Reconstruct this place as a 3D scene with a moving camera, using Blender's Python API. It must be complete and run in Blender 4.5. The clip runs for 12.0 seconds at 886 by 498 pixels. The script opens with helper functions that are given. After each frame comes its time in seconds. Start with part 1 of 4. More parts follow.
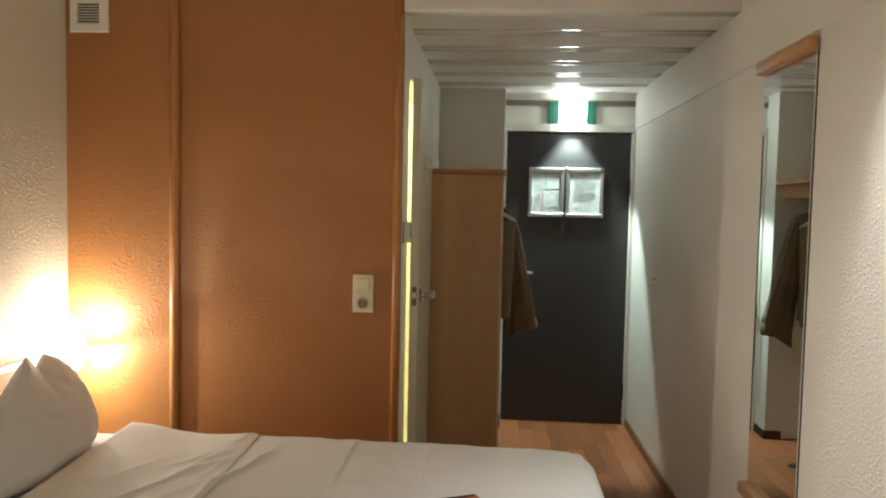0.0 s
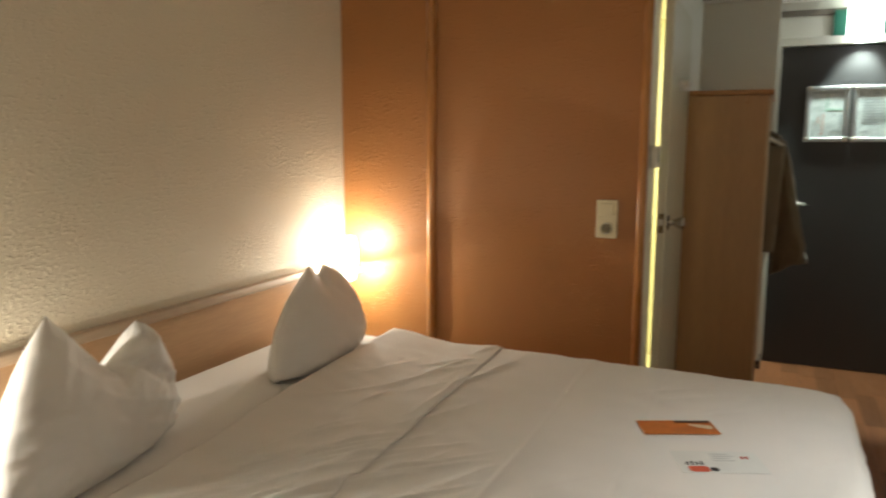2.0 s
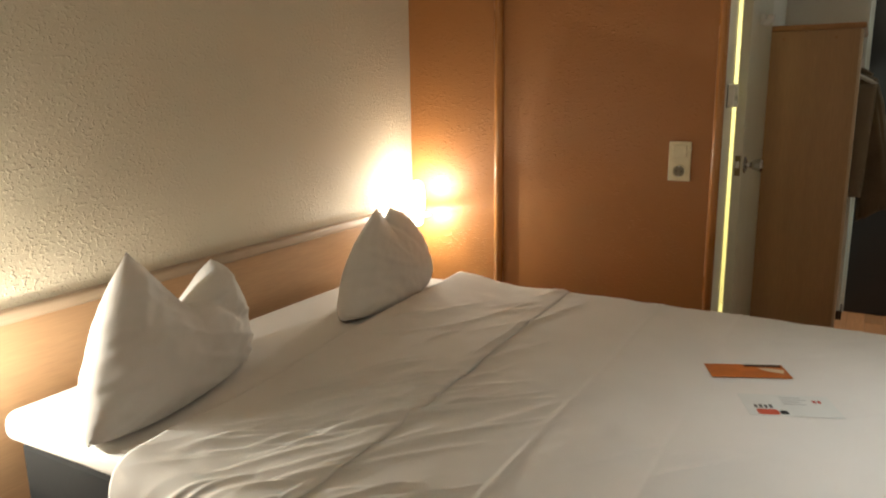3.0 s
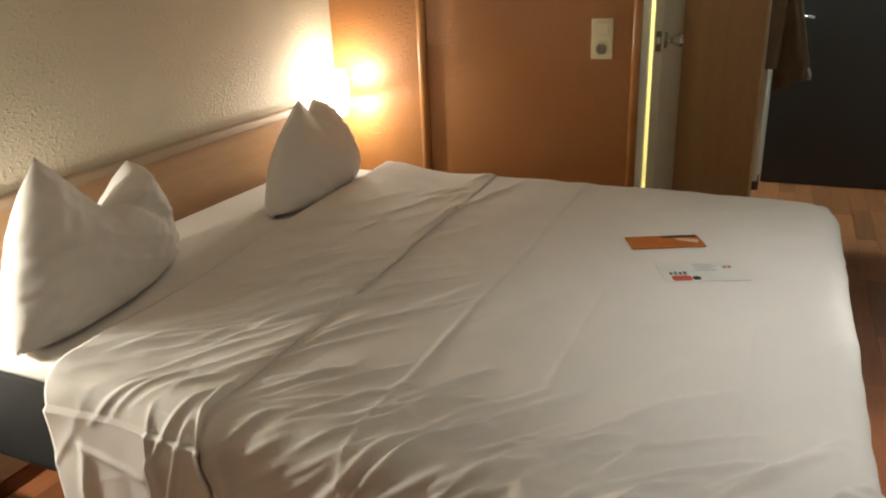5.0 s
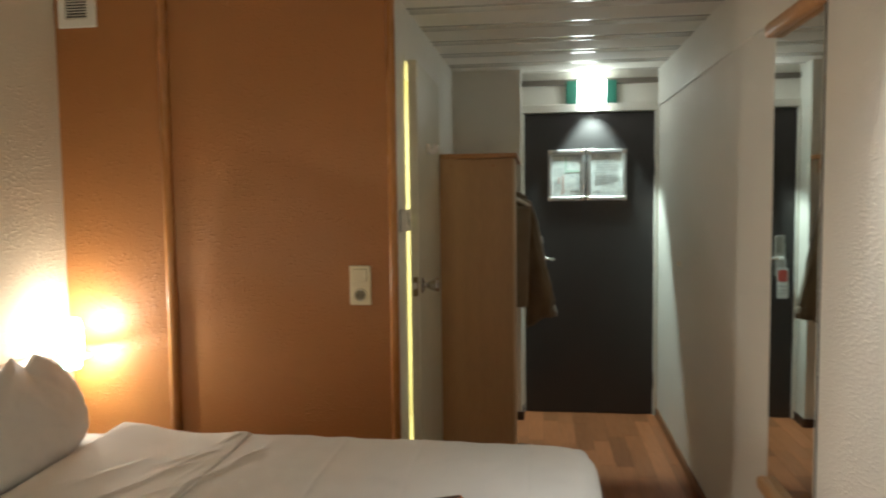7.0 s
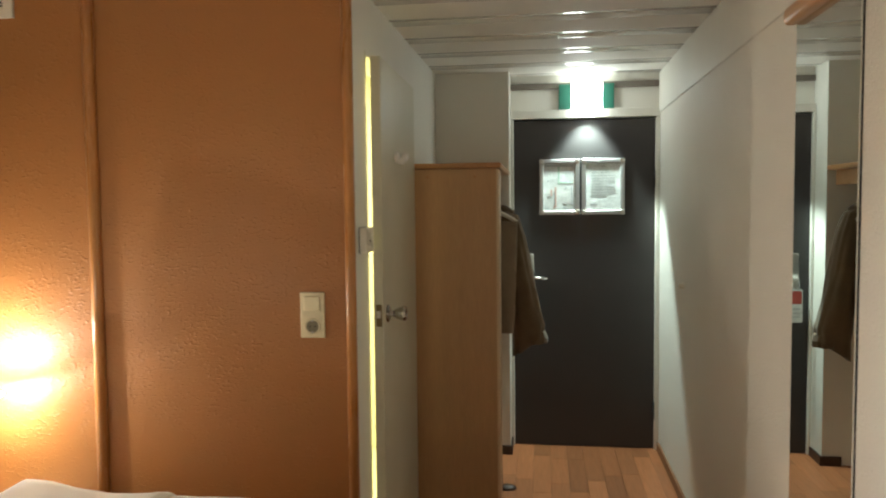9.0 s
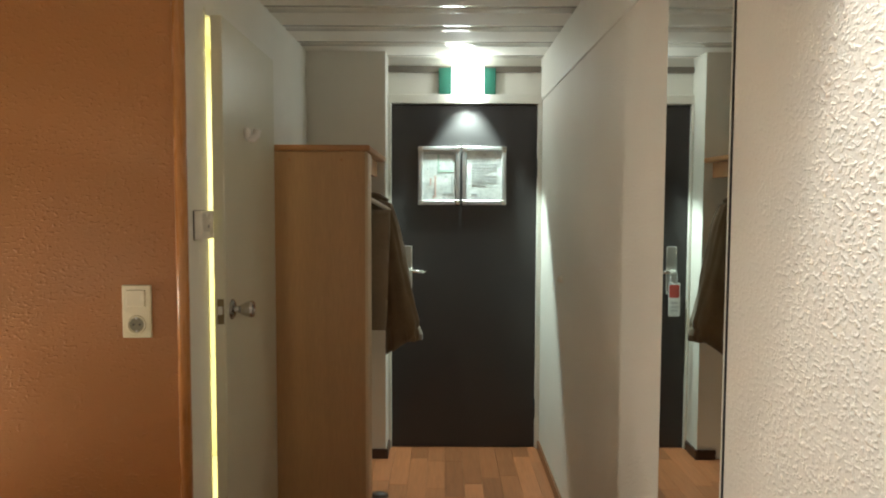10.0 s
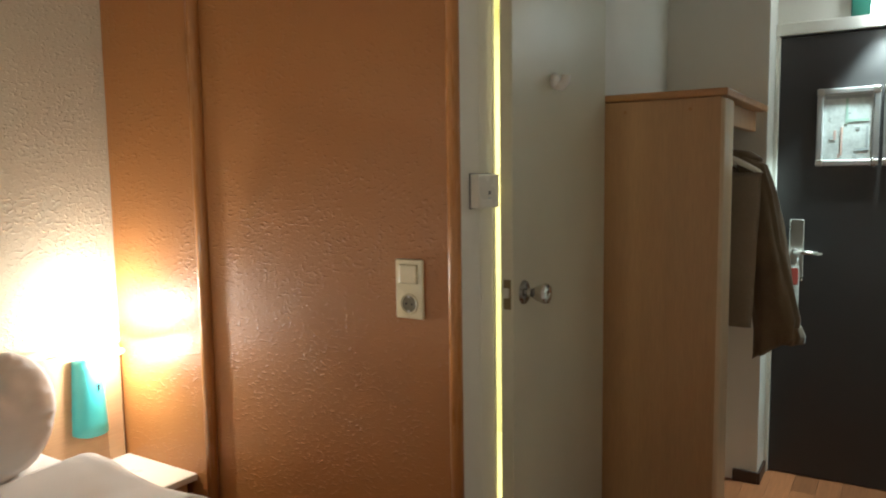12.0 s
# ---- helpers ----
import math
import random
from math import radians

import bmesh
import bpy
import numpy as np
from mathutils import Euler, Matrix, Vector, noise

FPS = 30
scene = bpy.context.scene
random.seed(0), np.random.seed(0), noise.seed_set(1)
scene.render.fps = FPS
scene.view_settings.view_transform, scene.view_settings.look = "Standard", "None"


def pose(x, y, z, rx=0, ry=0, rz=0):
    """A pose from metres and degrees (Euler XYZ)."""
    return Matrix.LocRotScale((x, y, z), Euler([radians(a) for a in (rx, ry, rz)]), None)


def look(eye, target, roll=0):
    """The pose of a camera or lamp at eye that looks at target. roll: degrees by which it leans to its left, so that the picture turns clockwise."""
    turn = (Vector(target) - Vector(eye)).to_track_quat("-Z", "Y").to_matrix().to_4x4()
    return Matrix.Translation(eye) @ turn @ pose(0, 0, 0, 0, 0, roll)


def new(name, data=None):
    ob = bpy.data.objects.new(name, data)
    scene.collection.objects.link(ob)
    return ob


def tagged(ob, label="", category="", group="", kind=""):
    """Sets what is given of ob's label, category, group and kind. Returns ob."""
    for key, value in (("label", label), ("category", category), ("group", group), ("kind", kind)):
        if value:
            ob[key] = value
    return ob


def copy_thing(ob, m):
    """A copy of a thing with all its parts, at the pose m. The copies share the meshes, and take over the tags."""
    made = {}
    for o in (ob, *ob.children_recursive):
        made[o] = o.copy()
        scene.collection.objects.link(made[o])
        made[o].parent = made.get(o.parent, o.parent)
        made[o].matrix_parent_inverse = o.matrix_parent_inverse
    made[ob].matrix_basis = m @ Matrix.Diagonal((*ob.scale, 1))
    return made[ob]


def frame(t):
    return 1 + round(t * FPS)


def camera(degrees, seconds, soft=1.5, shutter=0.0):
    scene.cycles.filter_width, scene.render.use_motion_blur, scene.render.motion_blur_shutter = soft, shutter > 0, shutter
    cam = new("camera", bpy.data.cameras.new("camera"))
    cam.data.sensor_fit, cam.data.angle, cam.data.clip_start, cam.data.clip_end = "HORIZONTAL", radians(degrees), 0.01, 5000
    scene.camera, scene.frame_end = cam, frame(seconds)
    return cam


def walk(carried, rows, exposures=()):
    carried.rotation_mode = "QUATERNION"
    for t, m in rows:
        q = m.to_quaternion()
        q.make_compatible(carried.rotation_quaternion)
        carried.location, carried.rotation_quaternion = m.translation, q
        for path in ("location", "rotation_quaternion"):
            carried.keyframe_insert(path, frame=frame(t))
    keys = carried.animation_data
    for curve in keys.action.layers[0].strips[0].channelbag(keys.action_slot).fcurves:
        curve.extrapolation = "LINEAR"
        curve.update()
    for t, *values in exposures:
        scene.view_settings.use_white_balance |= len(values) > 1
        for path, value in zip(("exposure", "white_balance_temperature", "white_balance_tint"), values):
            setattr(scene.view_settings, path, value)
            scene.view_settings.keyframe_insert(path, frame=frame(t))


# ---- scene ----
cam = camera(62.3, 12.0, soft=2.0, shutter=0.4)
PATH = [
    (0, (0.034, -0.065, 1.499), (-0.098, 1.927, 1.384), 1.2),
    (0.5, (0.046, -0.022, 1.473), (-0.078, 1.969, 1.328), 0.9),
    (1, (0.05, -0.024, 1.494), (-0.053, 1.961, 1.275), 1.1),
    (1.5, (0.058, -0.017, 1.45), (-0.328, 1.928, 1.196), 0.8),
    (2, (0.135, -0.103, 1.459), (-0.679, 1.699, 1.162), 0.1),
    (2.5, (0.154, -0.091, 1.442), (-0.822, 1.619, 1.092), -0.5),
    (2.7, (0.154, -0.094, 1.435), (-0.828, 1.607, 1.056), -0.5),
    (4.3, (0.171, -0.115, 1.403), (-0.713, 1.55, 0.736), -2.0),
    (4.5, (0.173, -0.116, 1.401), (-0.686, 1.548, 0.7), -2.2),
    (5, (0.186, -0.1, 1.421), (-0.606, 1.592, 0.706), -2.5),
    (5.5, (0.24, -0.037, 1.449), (-0.522, 1.776, 1.085), -2.3),
    (6, (0.243, 0.045, 1.435), (-0.388, 1.931, 1.223), -2.0),
    (6.5, (0.199, 0.119, 1.466), (-0.244, 2.063, 1.329), -0.9),
    (7, (0.225, 0.083, 1.482), (-0.037, 2.06, 1.34), -0.7),
    (7.2, (0.222, 0.075, 1.478), (0.042, 2.062, 1.339), -0.6),
    (8.8, (0.246, 0.461, 1.472), (0.06, 2.45, 1.37), -0.8),
    (9, (0.308, 0.505, 1.504), (0.035, 2.483, 1.388), -0.6),
    (9.5, (0.375, 0.645, 1.472), (0.271, 2.638, 1.344), -0.4),
    (10, (0.431, 0.777, 1.46), (0.429, 2.773, 1.333), 0.2),
    (10.5, (0.472, 0.948, 1.465), (0.226, 2.93, 1.345), -0.7),
    (11, (0.53, 1.082, 1.454), (-0.204, 2.939, 1.348), -0.9),
    (11.5, (0.573, 1.181, 1.448), (-0.419, 2.909, 1.281), -0.8),
    (12, (0.61, 1.381, 1.43), (-0.443, 3.069, 1.229), -0.8),
]
EXPOSURES = [(0, 0.11, 6150, 10), (1, 0.08, 6170, 10), (2, -0.12, 6320, 10), (2.7, -0.22, 6370, 10), (4.3, -0.32, 6370, 10), (5, -0.27, 6370, 10), (5.7, -0.22, 6270, 10), (6.5, -0.32, 6220, 10), (7.2, -0.07, 6220, 10),
             (9, 0.23, 6300, 10), (10.5, 0.28, 6250, 10), (11.2, 0.31, 6050, 10), (12, 0.06, 5850, 10)]
walk(cam, [(t, look(eye, target, roll)) for t, eye, target, roll in PATH], EXPOSURES)

scene.view_settings.exposure = 0.0

# ---- world and lights ----
world = bpy.data.worlds.new("world")
world.use_nodes = True
world.node_tree.nodes["Background"].inputs[0].default_value = (0.02, 0.02, 0.022, 1)
world.node_tree.nodes["Background"].inputs[1].default_value = 0.05
scene.world = world


def lamp(name, kind, m, watts, colour, radius=0.03, angle=60, blend=0.3, sx=0.2, sy=0.2):
    data = bpy.data.lights.new(name, kind)
    data.energy, data.color = watts, colour
    if kind == "AREA":
        data.shape, data.size, data.size_y = "RECTANGLE", sx, sy
    else:
        data.shadow_soft_size = radius
    if kind == "SPOT":
        data.spot_size, data.spot_blend = radians(angle), blend
    ob = new(name, data)
    ob.matrix_world = m
    return ob


WARM = (1.0, 0.917, 0.77)
XLAMP = -1.692
COOL = (0.80, 1.0, 0.90)
# bedside wall lamps: the bulb inside each glass
lamp("bulb_far", "POINT", pose(XLAMP, 2.86, 0.950), 11.0, WARM, 0.028)
lamp("bulb_far_low", "POINT", pose(XLAMP, 2.86, 0.815), 9.0, WARM, 0.008)
lamp("bulb_near", "POINT", pose(XLAMP, 0.60, 0.950), 10.5, WARM, 0.03)
lamp("bulb_near_low", "POINT", pose(XLAMP, 0.60, 0.815), 28.0, WARM, 0.012)
# lamp over the entrance door, shining down and up
lamp("door_lamp_down", "SPOT", pose(0.565, 5.015, 2.10) @ Matrix.Diagonal((1.0, 0.78, 1.0, 1.0)), 112.0, COOL, 0.035, 75, 0.3)
lamp("door_lamp_up", "SPOT", pose(0.565, 4.985, 2.17, 180), 1.5, COOL, 0.04, 160, 0.6)
# ceiling spot close to the wall, over the desk side of the room
lamp("ceiling_spot", "SPOT", pose(0.92, 1.64, 2.47), 92.0, (1.0, 0.95, 0.84), 0.045, 38, 0.40)
# unseen second spot, wide and soft, added to brighten the foot of the bed
lamp("added_bed_spot", "SPOT", pose(0.76, 1.48, 2.47), 82.0, (0.97, 1.0, 0.95), 0.10, 82, 1.0)
# bathroom ceiling lamp
lamp("bathroom_lamp", "AREA", pose(-0.95, 3.75, 2.25), 42.0, (1.0, 0.95, 0.60), sx=0.6, sy=0.6)


# ---- materials ----
def material(name, colour, rough=0.6, metal=0.0, grain=0.0, grain_scale=200.0, tone=0.12, tone_scale=3.0,
             bump=0.0, bump_scale=80.0, bump_depth=0.002, stretch=(1, 1, 1), spread=0.0, coat=0.0, sheen=0.0):
    mat = bpy.data.materials.new(name)
    mat.use_nodes = True
    nt = mat.node_tree
    bsdf = nt.nodes["Principled BSDF"]
    bsdf.inputs["Roughness"].default_value = rough
    bsdf.inputs["Metallic"].default_value = metal
    bsdf.inputs["Coat Weight"].default_value = coat
    bsdf.inputs["Sheen Weight"].default_value = sheen
    geo = nt.nodes.new("ShaderNodeNewGeometry")
    mapping = nt.nodes.new("ShaderNodeMapping")
    mapping.inputs["Scale"].default_value = stretch
    nt.links.new(geo.outputs["Position"], mapping.inputs["Vector"])

    def field(scale, detail=4.0):
        n = nt.nodes.new("ShaderNodeTexNoise")
        n.inputs["Scale"].default_value, n.inputs["Detail"].default_value = scale, detail
        nt.links.new(mapping.outputs["Vector"], n.inputs["Vector"])
        return n.outputs["Fac"]

    def span(value, low, high):
        r = nt.nodes.new("ShaderNodeMapRange")
        r.inputs["From Min"].default_value, r.inputs["From Max"].default_value = 0.25, 0.75
        r.inputs["To Min"].default_value, r.inputs["To Max"].default_value = low, high
        nt.links.new(value, r.inputs["Value"])
        return r.outputs["Result"]

    def times(a, b):
        m = nt.nodes.new("ShaderNodeMath")
        m.operation = "MULTIPLY"
        nt.links.new(a, m.inputs[0])
        nt.links.new(b, m.inputs[1])
        return m.outputs[0]

    value = times(span(field(tone_scale), 1 - tone, 1 + tone), span(field(grain_scale, 2.0), 1 - grain, 1 + grain))
    if spread:
        info = nt.nodes.new("ShaderNodeObjectInfo")
        r = nt.nodes.new("ShaderNodeMapRange")
        r.inputs["To Min"].default_value, r.inputs["To Max"].default_value = 1 - spread, 1 + spread
        nt.links.new(info.outputs["Random"], r.inputs["Value"])
        value = times(value, r.outputs["Result"])
    scale = nt.nodes.new("ShaderNodeVectorMath")
    scale.operation = "SCALE"
    scale.inputs[0].default_value = colour
    nt.links.new(value, scale.inputs["Scale"])
    nt.links.new(scale.outputs[0], bsdf.inputs["Base Color"])
    rr = span(field(tone_scale * 3), max(0.02, rough - 0.06), min(1.0, rough + 0.06))
    nt.links.new(rr, bsdf.inputs["Roughness"])
    if bump:
        b = nt.nodes.new("ShaderNodeBump")
        b.inputs["Strength"].default_value, b.inputs["Distance"].default_value = bump, bump_depth
        nt.links.new(span(field(bump_scale, 3.0), 0, 1), b.inputs["Height"])
        nt.links.new(b.outputs[0], bsdf.inputs["Normal"])
    return mat


def plaster(name, colour, rough, depth, low, high, size, rag, patch):
    """Painted roughcast wallpaper: a dense field of small flattened blobs on a smoother ground."""
    mat = material(name, colour, rough, grain=0.03, grain_scale=300, tone=0.04, tone_scale=1.3)
    nt = mat.node_tree
    bsdf = nt.nodes["Principled BSDF"]
    geo = nt.nodes.new("ShaderNodeNewGeometry")
    mp = nt.nodes.new("ShaderNodeMapping")
    mp.inputs["Scale"].default_value = (1, 1, 1.35)
    nt.links.new(geo.outputs["Position"], mp.inputs["Vector"])
    def cloud(scale, detail, warp=0.0):
        n = nt.nodes.new("ShaderNodeTexNoise")
        n.inputs["Scale"].default_value, n.inputs["Detail"].default_value, n.inputs["Distortion"].default_value = scale, detail, warp
        nt.links.new(mp.outputs[0], n.inputs["Vector"])
        return n.outputs["Fac"]

    def step(value, a, b, c, d):
        r = nt.nodes.new("ShaderNodeMapRange")
        r.interpolation_type = "SMOOTHSTEP"
        for key, number in (("From Min", a), ("From Max", b), ("To Min", c), ("To Max", d)):
            r.inputs[key].default_value = number
        nt.links.new(value, r.inputs["Value"])
        return r.outputs["Result"]

    def join(kind, a, b, c=None):
        m = nt.nodes.new("ShaderNodeMath")
        m.operation = kind
        for k, item in enumerate((a, b, c)):
            if isinstance(item, float):
                m.inputs[k].default_value = item
            elif item is not None:
                nt.links.new(item, m.inputs[k])
        return m.outputs[0]

    # blobs of uneven height in thicker and thinner patches, a fine crumb and a slow wave under them
    blobs = join("MULTIPLY", step(cloud(size, rag, 0.25), low, high, 0.0, 1.0), step(cloud(7.0, 2.0), 0.35, 0.62, patch, 1.0))
    crumb = join("MULTIPLY_ADD", cloud(size * 2.6, 2.0, 0.1), 0.30, blobs)
    add = join("MULTIPLY_ADD", cloud(8.0, 2.0), 0.5, crumb)
    b = nt.nodes.new("ShaderNodeBump")
    b.inputs["Strength"].default_value, b.inputs["Distance"].default_value = 1.0, depth
    nt.links.new(add, b.inputs["Height"])
    nt.links.new(b.outputs[0], bsdf.inputs["Normal"])
    return mat


def glow(name, colour, strength):
    mat = bpy.data.materials.new(name)
    mat.use_nodes = True
    bsdf = mat.node_tree.nodes["Principled BSDF"]
    bsdf.inputs["Base Color"].default_value = (*colour, 1)
    bsdf.inputs["Emission Color"].default_value = (*colour, 1)
    bsdf.inputs["Emission Strength"].default_value = strength
    return mat


M_WALL = plaster("white_roughcast", (0.79, 0.755, 0.69), 0.64, 0.0010, 0.46, 0.70, 82, 2.4, 0.6)
M_WALLCREAM = plaster("cream_roughcast", (0.70, 0.63, 0.485), 0.64, 0.0019, 0.51, 0.70, 70, 1.5, 0.35)
M_ORANGE = plaster("orange_roughcast", (0.37, 0.153, 0.041), 0.44, 0.0013, 0.52, 0.72, 72, 1.5, 0.35)
M_SMOOTH = material("smooth_white_paint", (0.79, 0.765, 0.695), 0.55, tone=0.03, grain=0.02, bump=0.15, bump_scale=150, bump_depth=0.0006)
M_DOORWHITE = material("cream_door_paint", (0.64, 0.61, 0.475), 0.35, tone=0.05, tone_scale=2, bump=0.1, bump_scale=90, bump_depth=0.0005)
M_CEIL = material("white_metal_panel", (0.84, 0.81, 0.75), 0.68, tone=0.03)
M_CEILEDGE = material("glossy_panel_edge", (0.84, 0.81, 0.75), 0.13, tone=0.02)
M_TRIM = material("orange_varnished_wood", (0.47, 0.21, 0.066), 0.28, grain=0.10, grain_scale=60, stretch=(6, 6, 0.4), tone=0.08)
M_BEECH = material("beech_laminate", (0.50, 0.295, 0.145), 0.45, grain=0.07, grain_scale=38, stretch=(5, 5, 0.35), tone=0.07)
M_BEECHY = material("beech_panel", (0.50, 0.31, 0.165), 0.42, grain=0.07, grain_scale=38, stretch=(5, 0.35, 5), tone=0.07)
M_EDGE = material("beech_edge", (0.46, 0.23, 0.09), 0.4, grain=0.08, grain_scale=40, stretch=(1, 5, 5), tone=0.08)
M_BAR = material("mirror_bar_wood", (0.50, 0.27, 0.115), 0.35, grain=0.08, grain_scale=40, stretch=(5, 0.5, 5))
M_PALE = material("pale_beech_edge", (0.62, 0.46, 0.29), 0.4, grain=0.05, grain_scale=40, stretch=(5, 5, 0.4))
M_CAP = material("grey_wood_cap", (0.45, 0.34, 0.235), 0.5, grain=0.06, grain_scale=40, stretch=(5, 0.35, 5))
M_STAVE = material("laminate_stave", (0.335, 0.126, 0.052), 0.34, grain=0.10, grain_scale=16, stretch=(7, 0.5, 1), tone=0.10, tone_scale=4, spread=0.30)
M_JOINT = material("floor_joint", (0.06, 0.03, 0.015), 0.7)
M_SKIRT = material("brown_skirting", (0.22, 0.10, 0.045), 0.4, grain=0.1, grain_scale=40, stretch=(5, 0.5, 5))
M_DARKSKIRT = material("dark_skirting", (0.055, 0.028, 0.018), 0.45)
M_DARKDOOR = material("anthracite_door", (0.040, 0.036, 0.036), 0.42, tone=0.10, tone_scale=2.5, bump=0.08, bump_scale=400, bump_depth=0.0004)
M_LINEN = material("white_linen", (0.78, 0.765, 0.74), 0.85, grain=0.02, grain_scale=500, tone=0.03, tone_scale=4, bump=0.25, bump_scale=420, bump_depth=0.0006, sheen=0.15)
M_SHEET = material("fitted_sheet", (0.80, 0.785, 0.76), 0.85, tone=0.03, bump=0.3, bump_scale=120, bump_depth=0.001)
M_BASE = material("dark_bed_fabric", (0.009, 0.010, 0.011), 0.9, grain=0.15, grain_scale=600, bump=0.3, bump_scale=700, bump_depth=0.0006)
M_WHITEPL = material("white_plastic", (0.78, 0.74, 0.64), 0.3, tone=0.02)
M_HOOK = material("white_hook_enamel", (0.86, 0.83, 0.78), 0.25, tone=0.02)
M_CREAMPL = material("cream_plastic", (0.76, 0.68, 0.46), 0.28, tone=0.02)
M_BLACK = material("black_plastic", (0.012, 0.012, 0.013), 0.4)
M_STEEL = material("brushed_steel", (0.62, 0.60, 0.56), 0.3, metal=1.0, tone=0.05)
M_ALU = material("aluminium_frame", (0.50, 0.50, 0.50), 0.36, metal=0.85, tone=0.04)
M_BRASS = material("dull_latch_metal", (0.20, 0.15, 0.08), 0.35, metal=0.9)
M_PAPER = material("white_paper", (0.74, 0.76, 0.74), 0.6, tone=0.05, tone_scale=14)
M_NOTICE = material("printed_notice_paper", (0.66, 0.68, 0.66), 0.6, grain=0.10, grain_scale=90, tone=0.22, tone_scale=16)
# grey, green and red inks paled to imitate lamp glare on the notices
M_INK = material("grey_ink", (0.48, 0.50, 0.50), 0.7)
M_INKGREEN = material("green_ink", (0.44, 0.60, 0.50), 0.7)
M_INKPINK = material("glare_paled_red_ink", (0.62, 0.42, 0.36), 0.7)
M_CHROME = material("dark_worn_chrome", (0.30, 0.28, 0.25), 0.25, metal=1.0, tone=0.15, tone_scale=40)
M_KNOB = material("bright_cast_metal", (0.58, 0.55, 0.50), 0.2, metal=1.0, tone=0.12, tone_scale=60)
M_INKRED = material("red_ink", (0.45, 0.07, 0.05), 0.7)
M_INKORANGE = material("orange_red_ink", (0.60, 0.10, 0.05), 0.6)
M_DARKINK = material("dark_grey_ink", (0.10, 0.10, 0.10), 0.6)
M_COAT = material("olive_coat_cloth", (0.165, 0.114, 0.063), 0.9, grain=0.14, grain_scale=260, tone=0.16, tone_scale=9, bump=0.4, bump_scale=180, bump_depth=0.001, sheen=0.2)
M_TROUSER = material("pale_brown_trouser_cloth", (0.27, 0.215, 0.15), 0.9, grain=0.08, tone=0.1, tone_scale=8, bump=0.3, bump_scale=120, bump_depth=0.001)
M_TEAL = material("teal_plastic", (0.09, 0.53, 0.55), 0.35, tone=0.06)
M_GREEN = material("green_sign_plastic", (0.025, 0.125, 0.085), 0.35, tone=0.08)
M_CARD = material("orange_card", (0.56, 0.16, 0.03), 0.4, tone=0.12, tone_scale=30)
M_BROWNINK = material("dark_brown_print", (0.05, 0.025, 0.012), 0.4)
M_CREAMINK = material("cream_print", (0.75, 0.60, 0.42), 0.4)
M_TILE = material("cream_bathroom_paint", (0.82, 0.78, 0.55), 0.5)
M_GLASSGLOW = glow("lit_opal_glass", (1.0, 0.86, 0.62), 14.0)
# emission on the disc stands for the bulbs' glare on it
M_DISCGLOW = glow("bulb_glare_disc", (1.0, 0.88, 0.68), 4.0)
M_DOORGLOW = glow("lit_white_diffuser", (0.92, 1.0, 0.95), 9.5)
M_SHADOWGAP = material("shadow_gap_grey_brown", (0.20, 0.17, 0.14), 0.6)

M_MIRROR = bpy.data.materials.new("mirror_silver")
M_MIRROR.use_nodes = True
_b = M_MIRROR.node_tree.nodes["Principled BSDF"]
_b.inputs["Base Color"].default_value = (0.86, 0.88, 0.86, 1)
_b.inputs["Metallic"].default_value = 1.0
_b.inputs["Roughness"].default_value = 0.01


# ---- mesh helpers ----
def finish(name, bm, mat, smooth=False):
    me = bpy.data.meshes.new(name)
    bmesh.ops.recalc_face_normals(bm, faces=bm.faces[:])
    bm.to_mesh(me)
    bm.free()
    me.materials.append(mat)
    if smooth:
        for p in me.polygons:
            p.use_smooth = True
    return me


def part(name, bm, mat, parent=None, label="", smooth=False):
    ob = new(name, finish(name, bm, mat, smooth))
    if parent is not None:
        ob.parent = parent
        ob.matrix_parent_inverse = parent.matrix_world.inverted()
    if label:
        ob["label"] = label
    return ob


def empty(name, m, label, category, group="", kind=""):
    ob = new(name)
    ob.empty_display_size = 0.1
    ob.matrix_world = m
    bpy.context.view_layer.update()
    return tagged(ob, label, category, group, kind)


def add_box(bm, lo, hi, bevel=0.0, segments=2):
    x0, y0, z0 = lo
    x1, y1, z1 = hi
    made = bmesh.ops.create_cube(bm, size=1.0)
    vs = made["verts"]
    for v in vs:
        v.co = Vector(((x0 + x1) / 2 + v.co.x * (x1 - x0), (y0 + y1) / 2 + v.co.y * (y1 - y0), (z0 + z1) / 2 + v.co.z * (z1 - z0)))
    if bevel:
        es = list({e for v in vs for e in v.link_edges})
        bmesh.ops.bevel(bm, geom=es, offset=bevel, segments=segments, profile=0.5, affect="EDGES")
    return bm


def box(lo, hi, bevel=0.0, segments=2):
    return add_box(bmesh.new(), lo, hi, bevel, segments)


